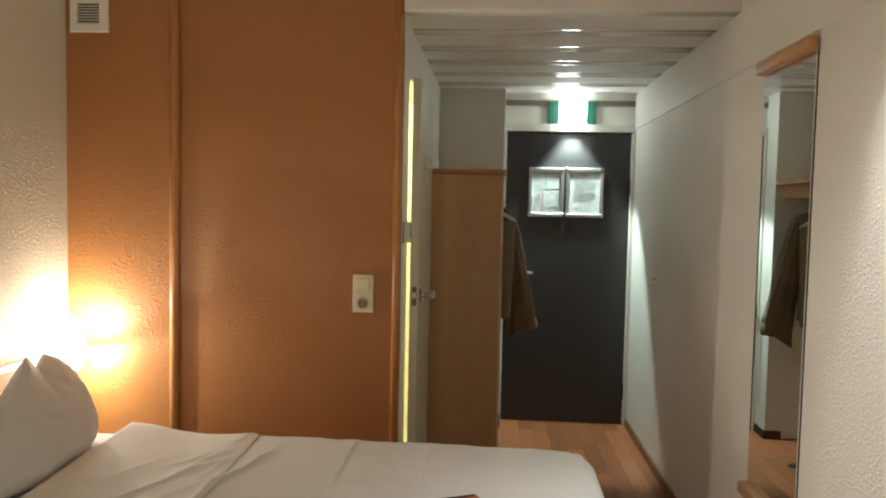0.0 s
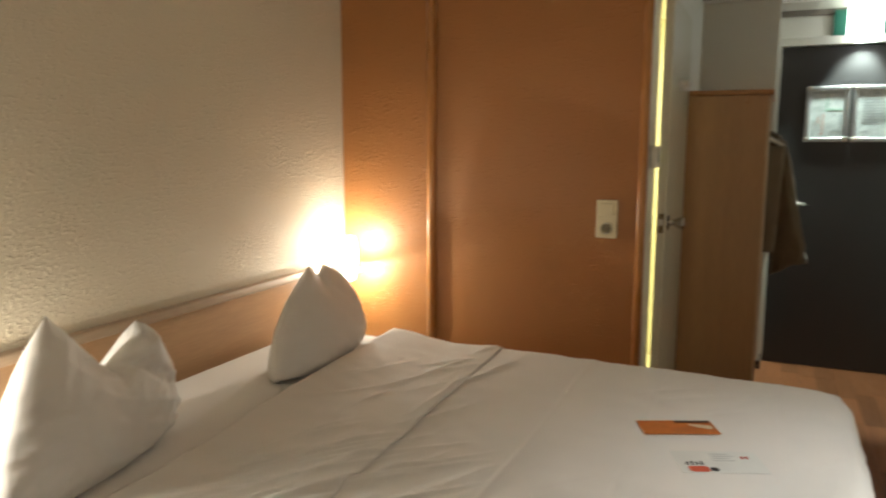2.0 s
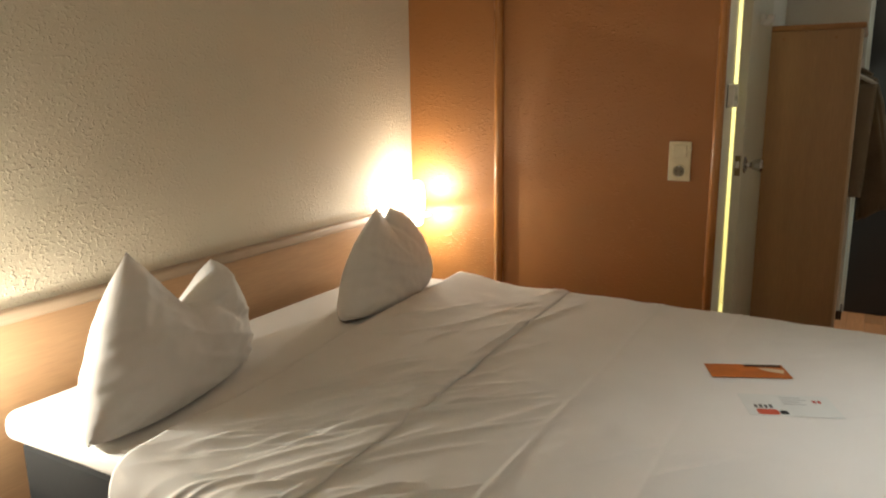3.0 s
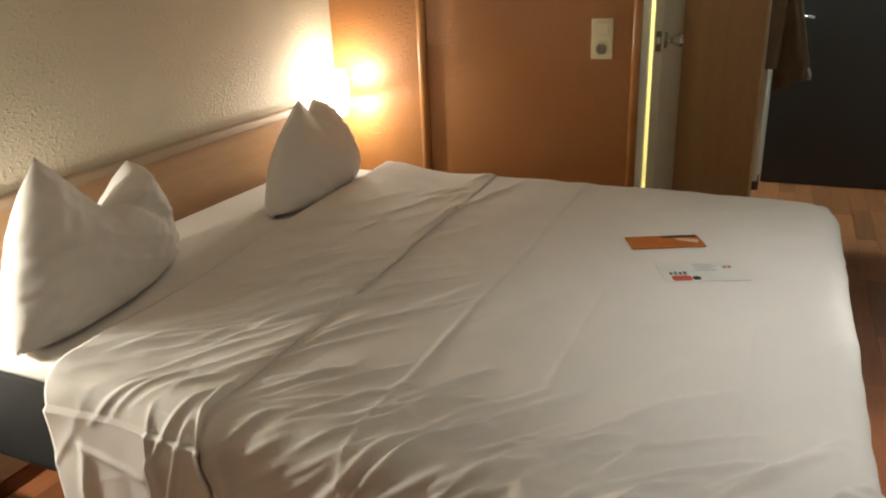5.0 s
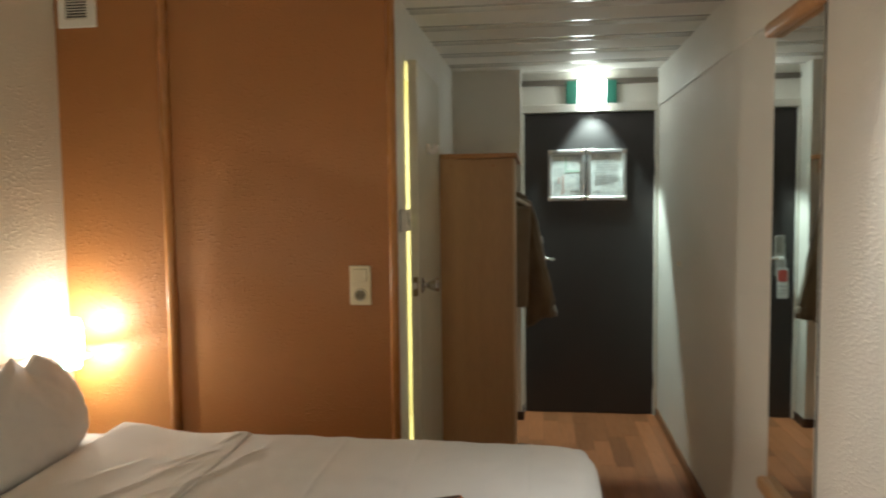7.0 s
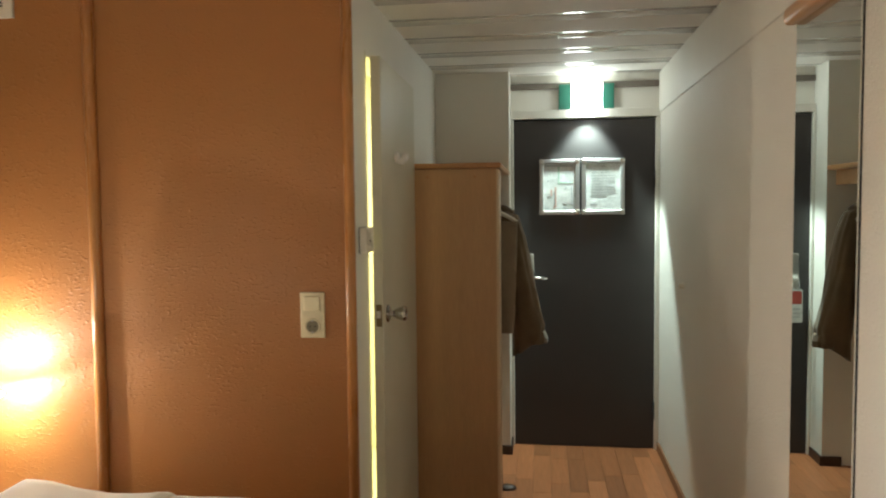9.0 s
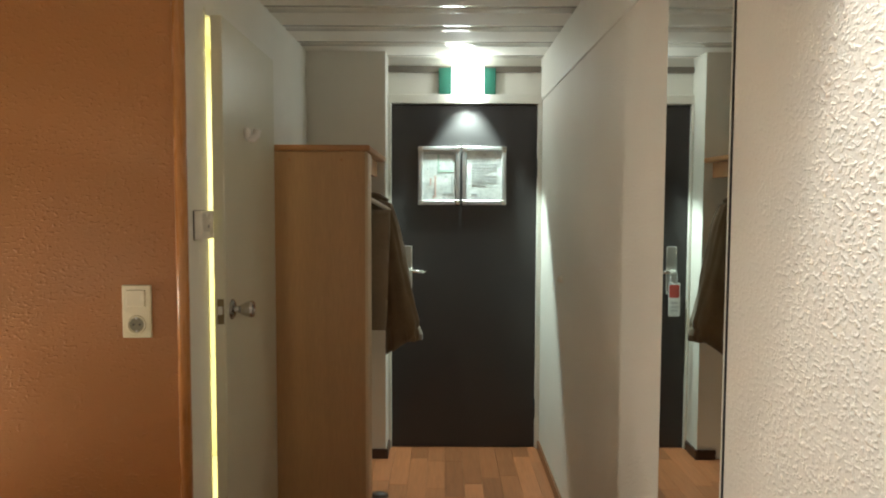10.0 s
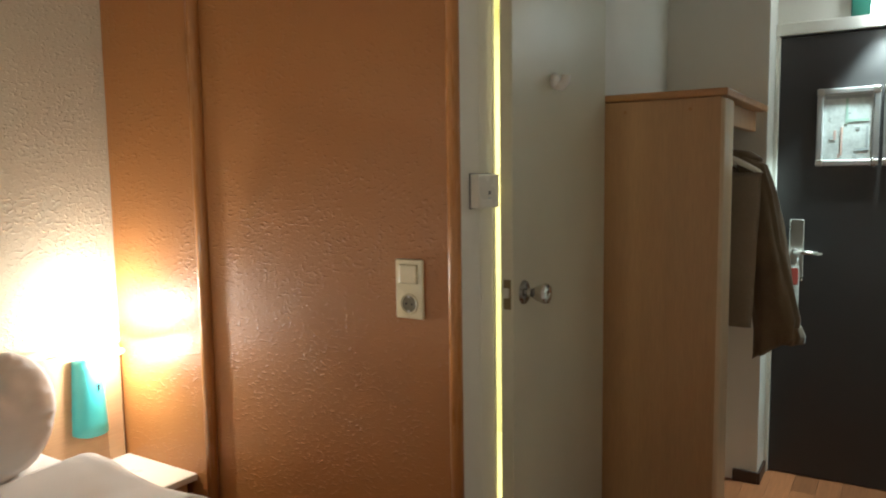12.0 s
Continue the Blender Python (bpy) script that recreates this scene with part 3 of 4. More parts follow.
part("knob", lathe([(0.0, -0.026), (0.010, -0.025), (0.014, -0.018), (0.014, -0.006), (0.018, -0.0003)], (XR, 4.28, 1.094), "x", 16), M_WHITEPL, buffer, "", True)

stop = empty("floor_door_stop", pose(0.112, 4.335, 0), "low dark oval door stop on the laminate floor", "door stop")
bm = lathe([(0.0, 0.022), (0.03, 0.021), (0.045, 0.014), (0.05, 0.004)], (0, 0, 0), "z", 20)
bm.transform(pose(0.112, 4.335, 0) @ Matrix.Diagonal((1.0, 0.7, 1, 1)))
part("pad", bm, M_DARKSKIRT, stop, "", True)

# ---- wardrobe rack ----
ward = empty("wardrobe_rack", pose(-0.14, 4.4, 0), "open beech wardrobe rack with side panel, shelf and rail", "wardrobe")
part("side_panel", box((-0.335, 4.020, 0.0), (0.083, 4.044, 1.683), 0.002), M_BEECH, ward)
part("rounded_post", box((0.0655, 4.0205, 0.0005), (0.096, 4.185, 1.6825), 0.014, 4), M_PALE, ward, "pale rounded front edge board", True)
part("top_shelf", box((-0.3325, 4.012, 1.684), (0.106, 4.8845, 1.711), 0.007, 3), M_EDGE, ward, "", True)
part("front_rail", box((0.030, 4.06, 1.601), (0.058, 4.8845, 1.6835), 0.003), M_EDGE, ward)
part("hanging_rail", tube([(-0.14, 4.046, 1.611), (-0.14, 4.884, 1.611)], 0.011, 14), M_STEEL, ward, "steel hanging rail", True)
part("back_panel", box((-0.3325, 4.046, 0.35), (-0.318, 4.884, 1.683)), M_BEECH, ward)
for px in (-0.25, -0.02):
    part("screw_cover", lathe([(0.0, -0.002), (0.006, -0.0015), (0.007, 0.0)], (px, 4.0199, 1.646), "y", 12), M_EDGE, ward)

# ---- coat on its hanger ----
hang = empty("coat_hanger", pose(-0.13, 4.420, 1.611), "white plastic coat hanger on the wardrobe rail", "coat hanger")
bm = tube([(-0.36 + 0.0, 4.420, 1.426), (-0.26, 4.420, 1.473), (-0.13, 4.420, 1.511), (0.0, 4.420, 1.473), (0.115, 4.420, 1.439)], [0.010, 0.012, 0.013, 0.013, 0.011], 12)
part("arms", bm, M_WHITEPL, hang, "", True)
pts = [(-0.13, 4.420, 1.511), (-0.13, 4.420, 1.566)] + [(-0.13 + 0.0 + 0.022 * math.sin(radians(a)), 4.420, 1.599 - 0.026 * math.cos(radians(a))) for a in range(20, 250, 25)]
part("hook", tube(pts, 0.003, 8), M_STEEL, hang, "", True)


spare = empty("coat_hanger", pose(-0.13, 4.310, 1.611), "white trouser hanger in front of the coat", "coat hanger")
bm = tube([(-0.43, 4.310, 1.418), (-0.33, 4.310, 1.456), (-0.13, 4.310, 1.530), (0.0, 4.310, 1.504), (0.086, 4.310, 1.468), (0.15, 4.310, 1.434), (0.172, 4.310, 1.418)], [0.009, 0.011, 0.013, 0.012, 0.011, 0.010, 0.008], 12)
part("arms", bm, M_WHITEPL, spare, "", True)
part("trouser_bar", tube([(-0.42, 4.310, 1.413), (0.170, 4.310, 1.413)], 0.007, 10), M_WHITEPL, spare, "", True)
pts = [(-0.13, 4.310, 1.530), (-0.13, 4.310, 1.566)] + [(-0.13 + 0.022 * math.sin(radians(a)), 4.310, 1.599 - 0.026 * math.cos(radians(a))) for a in range(20, 250, 25)]
part("hook", tube(pts, 0.003, 8), M_STEEL, spare, "", True)


def cloth_loft(sections, n=40, ripple=0.006, seed=0.0):
    """sections: z, centre x, centre y, half width in x, half width in y; rings with slow vertical folds."""
    bm = bmesh.new()
    rings = []
    m = len(sections)
    fine = []
    for i in range(m - 1):
        for k in range(6):
            f = k / 6
            fine.append([a + (b - a) * f for a, b in zip(sections[i], sections[i + 1])])
    fine.append(list(sections[-1]))
    for i, (z, cx, cy, hx, hy) in enumerate(fine):
        ring = []
        for k in range(n):
            a = 2 * math.pi * k / n
            c, s = math.cos(a), math.sin(a)
            px = math.copysign(abs(c) ** 0.7, c) * hx
            py = math.copysign(abs(s) ** 0.8, s) * hy
            w = ripple * (1 + 2.0 * i / len(fine)) * noise.noise(Vector((c * 2.6 + seed, s * 2.6, z * 2.5)))
            w += ripple * 0.6 * noise.noise(Vector((c * 5 + seed, s * 5, z * 11)))
            ring.append(bm.verts.new((cx + px + c * w, cy + py + s * w, z + 0.012 * noise.noise(Vector((c * 2, s * 2, seed))) * i / len(fine))))
        rings.append(ring)
    for r0, r1 in zip(rings, rings[1:]):
        for k in range(n):
            bm.faces.new((r0[k], r0[(k + 1) % n], r1[(k + 1) % n], r1[k]))
    bm.faces.new(rings[0][::-1])
    bm.faces.new(rings[-1])
    return bm


def trouser_layer(y, thick, low, right, seed):
    """One folded leg over the bar: a flat hanging cloth with a crease down its front edge."""
    bm = bmesh.new()
    nz, nx = 26, 22
    faces = []
    for side in (-1, 1):
        rows = []
        for i in range(nz + 1):
            f = i / nz
            z = 1.424 + (low - 1.424) * f
            xr = right - 0.022 * f + 0.004 * noise.noise(Vector((seed, 0, z * 9)))
            row = []
            for k in range(nx + 1):
                u = k / nx
                x = -0.20 + (xr + 0.20) * u
                bulge = thick * (1 - abs(2 * u - 1) ** 5) ** 0.5 * min(1.0, 0.35 + 2.2 * f)
                w = 0.006 * noise.noise(Vector((u * 3.5 + seed, z * 2.2, side))) * f
                row.append(bm.verts.new((x, y + side * bulge + w, z + 0.006 * noise.noise(Vector((u * 3, seed, 2))) * f)))
            rows.append(row)
        for r0, r1 in zip(rows, rows[1:]):
            for k in range(nx):
                bm.faces.new((r0[k], r0[k + 1], r1[k + 1], r1[k]))
        faces.append(rows)
    for a, b in ((0, 0), (nz, nz)):
        for k in range(nx):
            bm.faces.new((faces[0][a][k], faces[0][a][k + 1], faces[1][b][k + 1], faces[1][b][k]))
    bmesh.ops.remove_doubles(bm, verts=bm.verts[:], dist=0.0005)
    return bm


trousers = empty("folded_trousers", pose(0.0, 4.31, 0.84), "pale brown trousers folded over a white hanger bar", "trousers")
part("front_leg", trouser_layer(4.296, 0.010, 0.842, 0.177, 2.0), M_TROUSER, trousers, "", True)
part("back_leg", trouser_layer(4.322, 0.010, 0.856, 0.170, 7.0), M_TROUSER, trousers, "", True)
coat = empty("hanging_coat", pose(-0.05, 4.420, 1.461), "olive brown coat hanging on the wardrobe rail", "coat")
body = cloth_loft([(1.489, -0.13, 4.445, 0.05, 0.03), (1.466, -0.12, 4.445, 0.15, 0.045), (1.421, -0.11, 4.445, 0.200, 0.06), (1.25, -0.10, 4.445, 0.205, 0.070), (0.95, -0.10, 4.445, 0.205, 0.075), (0.86, -0.10, 4.445, 0.205, 0.08)], 44, 0.008, 1.0)
part("body", body, M_COAT, coat, "", True)
slv = cloth_loft([(1.482, 0.080, 4.450, 0.034, 0.035), (1.451, 0.116, 4.450, 0.058, 0.052), (1.34, 0.146, 4.450, 0.062, 0.064), (1.15, 0.178, 4.440, 0.068, 0.068), (0.95, 0.212, 4.435, 0.076, 0.068), (0.84, 0.228, 4.430, 0.084, 0.066), (0.76, 0.226, 4.430, 0.082, 0.060)], 40, 0.010, 5.0)
for v in slv.verts:                                   # the sleeve's slanting lower hem
    if v.co.z < 0.97:
        f = (0.97 - v.co.z) / 0.2
        v.co.z += f * (v.co.x - 0.235) * 0.65
part("sleeve", slv, M_COAT, coat, "darker olive sleeve", True)
part("cuff", cloth_loft([(0.835, 0.262, 4.430, 0.048, 0.060), (0.80, 0.268, 4.430, 0.050, 0.062), (0.772, 0.267, 4.430, 0.045, 0.058)], 32, 0.008, 9.0), M_COAT, coat, "", True)
part("collar", cloth_loft([(1.516, -0.02, 4.460, 0.05, 0.03), (1.506, 0.03, 4.460, 0.08, 0.04), (1.476, 0.07, 4.460, 0.085, 0.045), (1.441, 0.08, 4.460, 0.06, 0.04)], 28, 0.006, 13.0), M_COAT, coat, "", True)

# ---- headboard, bedside shelves and lamps ----
hb = empty("headboard", pose(XL, 1.6, 0.0), "long beech headboard panel with a grey wooden cap", "headboard")
part("panel", box((XL + 0.0005, 0.10, 0.06), (XL + 0.022, YO - 0.024, 0.835), 0.002), M_BEECHY, hb)
part("cap", box((XL + 0.0003, 0.10, 0.8355), (XL + 0.040, 2.70, 0.872), 0.010, 4), M_CAP, hb, "rounded grey wooden cap", True)


def bedside(y0, y1, x1, label, corners, inset=0.045):
    s = empty("bedside_shelf", pose(-1.6, (y0 + y1) / 2, 0), label, "nightstand", "bedside shelves")
    part("top", slab_with_round_corners((XL + 0.023, y0, 0.401), (x1, y1, 0.423), 0.05, corners), M_WHITEPL, s, "white laminate top")
    part("body", box((XL + 0.024, y0 + 0.02, 0.246), (x1 - inset, y1 - 0.02, 0.4005), 0.003), M_BEECH, s)
    part("drawer_front", box((x1 - inset + 0.0001, y0 + 0.022, 0.252), (x1 - inset + 0.017, y1 - 0.022, 0.396), 0.002), M_BEECH, s)
    return s


bedside(2.585, YO - 0.010, -1.400, "white-topped beech bedside shelf beside the bed", (0, 0, 0, 1))
bedside(0.385, 0.79, -1.48, "white-topped beech bedside shelf with rounded corners", (1, 0, 0, 1))


def wall_lamp(y, aside):
    f = empty("bedside_lamp", pose(XL + 0.022, y, 0.5), "lit opal bedside lamp on a teal holder", "wall lamp", "bedside lamps")
    bm = bmesh.new()
    rows = []
    for i in range(9):
        z = 0.5510 + 0.262 * i / 8
        hw = 0.064 - 0.014 * i / 8
        rows.append([bm.verts.new((XL + 0.0225 + 0.058 * math.sin(radians(180 * k / 16)), y + aside - hw * math.cos(radians(180 * k / 16)), z - (0.008 * math.sin(radians(180 * k / 16)) if i == 0 else 0))) for k in range(17)])
    for r0, r1 in zip(rows, rows[1:]):
        for k in range(16):
            bm.faces.new((r0[k], r0[k + 1], r1[k + 1], r1[k]))
    bm.faces.new(rows[0][::-1])
    bm.faces.new(rows[-1])
    holder = part("holder", bm, M_TEAL, f, "teal curved plastic holder", True)
    part("switch", box((XL + 0.078, y + aside + 0.003, 0.7080), (XL + 0.083, y + aside + 0.013, 0.7280), 0.001), M_BLACK, holder, "small black switch")
    # the disc is no lamp; its glow imitates the glare of both bulbs
    part("disc", lathe([(0.0, 0.8350), (0.062, 0.8350), (0.064, 0.8380), (0.064, 0.8420), (0.0, 0.8450)], (XLAMP, y, 0), "z", 32), M_DISCGLOW, f, "flat round disc, glowing to match the bulb glare", True)
    part("arm", tube([(XL + 0.0225, y, 0.8480), (XL + 0.036, y, 0.8420), (XL + 0.06, y, 0.8400)], 0.006, 10), M_WHITEPL, f, "", True)
    # added cup: blocks the bulb's low light and glows to blend into its glare
    part("cup", lathe([(0.018, 0.8452), (0.036, 0.8630), (0.0385, 0.8950), (0.0385, 0.9300), (0.0375, 0.9300)], (XLAMP, y, 0), "z", 24), M_GLASSGLOW, f, "glowing cup under the glass, added to cut the low light of the bulb", True)
    g = part("glass", lathe([(0.020, 0.8470), (0.032, 0.8630), (0.037, 0.8930), (0.037, 0.92), (0.032, 0.9840), (0.018, 1.0000), (0.0, 1.0040)], (XLAMP, y, 0), "z", 24), M_GLASSGLOW, f, "lit opal glass", True)
    g.visible_shadow = False
    g2 = part("lower_glass", lathe([(0.0, 0.7850), (0.018, 0.7870), (0.026, 0.7980), (0.028, 0.8180), (0.027, 0.8345)], (XLAMP, y, 0), "z", 20), M_GLASSGLOW, f, "lit opal glass", True)
    g2.visible_shadow = False
    return f


wall_lamp(2.86, -0.018)
wall_lamp(0.60, 0.042)

# ---- bed ----
BX0, BX1, BY0, BY1, ZB = -1.700, 0.395, 0.798, 2.532, 0.645
bed = empty("bed", pose(-0.75, 1.66, 0), "double bed with a dark fabric base and white mattress sheet", "bed")
part("base", box((BX0 + 0.05, BY0 + 0.052, 0.285), (BX1 - 0.02, BY1 - 0.012, 0.575), 0.025, 3), M_BASE, bed, "dark fabric bed base")
bm = box((BX0, BY0 + 0.038, 0.557), (BX1 - 0.01, BY1, 0.640), 0.035, 5)
bmesh.ops.subdivide_edges(bm, edges=bm.edges[:], cuts=6, use_grid_fill=True)
for v in bm.verts:
    v.co += Vector((0, 0, 0.006 * noise.noise(v.co * 6)))
part("mattress_sheet", bm, M_SHEET, bed, "white fitted sheet over the mattress", True)
for px in (BX0 + 0.30, BX1 - 0.15):
    for py in (BY0 + 0.30, BY1 - 0.30):
        part("leg", lathe([(0.0, 0.0), (0.026, 0.0), (0.03, 0.286), (0.0, 0.286)], (px, py, 0), "z", 16), M_BLACK, bed)


def smooth(a, b, x):
    f = min(1.0, max(0.0, (x - a) / (b - a)))
    return f * f * (3 - 2 * f)


def ridge(p):
    return 1 - min(1.0, abs(noise.noise(p)) * 2.6)


def crease_list(seed, count, area, angles, length, width, height):
    """Random straight creases: start, direction, length, width and height of each."""
    g = random.Random(seed)
    out = []
    for _ in range(count):
        a = radians(g.uniform(*angles))
        out.append((g.uniform(area[0], area[1]), g.uniform(area[2], area[3]), math.cos(a), math.sin(a), g.uniform(*length), g.uniform(*width), g.uniform(*height), g.uniform(-0.9, 0.9)))
    return out


# creases fan out from the hanging side; a few faint ones lie on the flat top
CREASES = (crease_list(3, 120, (-0.76, 0.26, 0.50, 0.98), (28, 58), (0.09, 0.34), (0.003, 0.008), (0.004, 0.012))
           + crease_list(5, 36, (-1.10, -0.76, 0.62, 1.25), (44, 66), (0.22, 0.60), (0.004, 0.010), (0.004, 0.010))
           + crease_list(8, 10, (-1.10, 0.30, 0.40, 0.66), (78, 100), (0.14, 0.36), (0.008, 0.016), (0.006, 0.014))
           + crease_list(11, 34, (-0.60, 0.26, 0.95, 2.4), (25, 70), (0.15, 0.5), (0.008, 0.018), (0.0012, 0.0035))
           + crease_list(17, 26, (-1.22, -0.78, 1.1, 2.5), (50, 90), (0.15, 0.50), (0.006, 0.014), (0.002, 0.006))
           + [(-0.885, 0.36, 0.05, 1.0, 0.44, 0.005, 0.020, 0.2), (-0.90, 0.42, 0.30, 0.95, 0.40, 0.005, 0.018, -0.3),
              (-0.72, 0.50, -0.05, 1.0, 0.42, 0.006, 0.016, 0.4), (-1.09, 0.67, 0.97, -0.25, 0.22, 0.005, 0.012, 0.3)])


def creased(x, y):
    """The height that all creases add at arrays of places: a sharp crest, steeper on one side."""
    h = np.zeros_like(x)
    for cx, cy, ax, ay, ln, w, ht, bend in CREASES:
        dx, dy = x - cx, y - cy
        u = dx * ax + dy * ay
        f = np.clip(u / ln, 0.0, 1.0)
        v = -dx * ay + dy * ax - bend * 0.3 * u * u
        w2 = np.where(v > 0, w, w * 2.0)
        h += ht * np.exp(-np.abs(v / w2) ** 1.5) * np.sin(math.pi * f) ** 0.8
    return h


def hem_line(t):
    return -0.735 - 0.05 * smooth(1.2, 2.5, t) + 0.012 * noise.noise(Vector((0, t * 3, 4)))


def duvet_mesh(name, band):
    """A sheet laid over the mattress: rounded over the edges, hanging down at the sides, creased."""
    r, zt = 0.060, ZB + 0.006
    x0, x1, y0, y1 = -1.26, BX1 - 0.050, BY0 + 0.035, BY1 - 0.035
    s0, s1, t0, t1 = -1.27, x1 + 0.42, y0 - 0.43, y1 + 0.30
    ns, nt = (90, 430) if band else (310, 430)
    if not band:
        s0 = -1.22
    places = []
    for i in range(ns + 1):
        for j in range(nt + 1):
            t = t0 + (t1 - t0) * (j / nt) ** 1.3
            s_end = hem_line(t) if band else s1
            s = s0 + (s_end - s0) * i / ns
            # the turned-down end slants a little
            sx = s + 0.11 * smooth(2.5, 0.6, t) * smooth(hem_line(t), -1.27, s)
            places.append((s, sx, t))
    flat = np.array(places)
    crests = creased(flat[:, 1], flat[:, 2])
    verts = []
    for (s, sx, t), crest in zip(places, crests.tolist()):
        rc = 0.12                                    # corner rounding of the mattress
        qx, qy = min(sx, x1 - rc), min(max(t, y0 + rc), y1 - rc)
        dx, dy = sx - qx, t - qy
        d = math.hypot(dx, dy)
        if d > rc:
            nx, ny = dx / d, dy / d
            e = d - rc
            px, py = qx + nx * rc, qy + ny * rc
        else:
            nx = ny = e = 0.0
            px, py = sx, t
        b = min(e / r, math.pi / 2)
        hang = max(0.0, e - r * math.pi / 2)
        pos = Vector((px + nx * r * math.sin(b), py + ny * r * math.sin(b), zt - r * (1 - math.cos(b)) - hang))
        nrm = Vector((nx * math.sin(b), ny * math.sin(b), math.cos(b)))
        near = smooth(1.7, 0.7, t)
        h = 0.010 * noise.noise(Vector((sx * 2.4, t * 2.4, 0))) + 0.0025 * noise.noise(Vector((sx * 13, t * 13, 1)))
        h += 0.006 * near * noise.noise(Vector((sx * 5 - t * 3, t * 3, 6)))
        h += crest
        # small crumples across the side that hangs towards the lamp
        crumple = smooth(1.25, 0.78, t)
        if crumple > 0:
            across, along2 = 0.70 * sx - 0.71 * t, 0.71 * sx + 0.70 * t
            fold = max(0.0, ridge(Vector((across * 9 + 0.8 * noise.noise(Vector((sx * 5, t * 5, 2))), along2 * 2.6, 12))) - 0.35)
            h += 0.010 * crumple * fold * fold * (0.5 + noise.noise(Vector((sx * 3, t * 3, 21))))
        if band:
            # soft rounded edge of the folded end
            edge = min((hem_line(t) - s) / 0.018, 1.0)
            h += 0.003 + 0.005 * math.sqrt(max(0.0, 1 - (1 - max(0.0, edge)) ** 2)) + 0.012 * smooth(-0.90, -1.27, s) * smooth(1.2, 2.4, t) + 0.010 * smooth(-0.99, -1.27, s)
            h += 0.006 * noise.noise(Vector((sx * 7, t * 2.2, 9)))
        else:
            for xs in (-0.435, -0.165, 0.19):
                h += (0.0042 if xs < -0.4 and t < 1.3 else 0.0020) * math.exp(-((sx - xs - 0.008 * noise.noise(Vector((t * 2, xs, 0)))) / 0.007) ** 2)
        h *= 1 - math.exp(-((sx + 0.03) / 0.21) ** 4 - ((t - 1.84) / 0.26) ** 4)
        pos += nrm * h
        if hang > 0:
            along = px * abs(ny) + py * abs(nx)
            f = smooth(0.0, 0.33, hang)
            pl = 0.009 * math.sin(along * 17 + 2.5 * noise.noise(Vector((along * 2, 0, 5)))) + 0.016 * (ridge(Vector((along * 5.5, hang * 1.1, 8))) - 0.5)
            pl += 0.012 * noise.noise(Vector((along * 9, hang * 7, 3)))
            pos += Vector((nx, ny, 0)) * (f * pl + 0.012 * f + (0.010 if band else 0))
            pos.z += 0.012 * noise.noise(Vector((along * 3, 1, 2)))
        verts.append(pos)
    w = nt + 1
    faces = [(i * w + j, (i + 1) * w + j, (i + 1) * w + j + 1, i * w + j + 1) for i in range(ns) for j in range(nt)]
    me = bpy.data.meshes.new(name)
    me.from_pydata(verts, [], faces)
    for p in me.polygons:
        p.use_smooth = True
    me.materials.append(M_LINEN)
    return me


duvet = empty("duvet", pose(-0.5, 1.66, ZB), "white creased duvet with its end turned down over the bed", "duvet")
for nm, band in (("cover", False), ("turned_down_end", True)):
    ob = new(nm, duvet_mesh(nm, band))
    ob.parent = duvet
    ob.matrix_parent_inverse = duvet.matrix_world.inverted()
    sol = ob.modifiers.new("thickness", "SOLIDIFY")
    sol.thickness, sol.offset = 0.004, -1.0


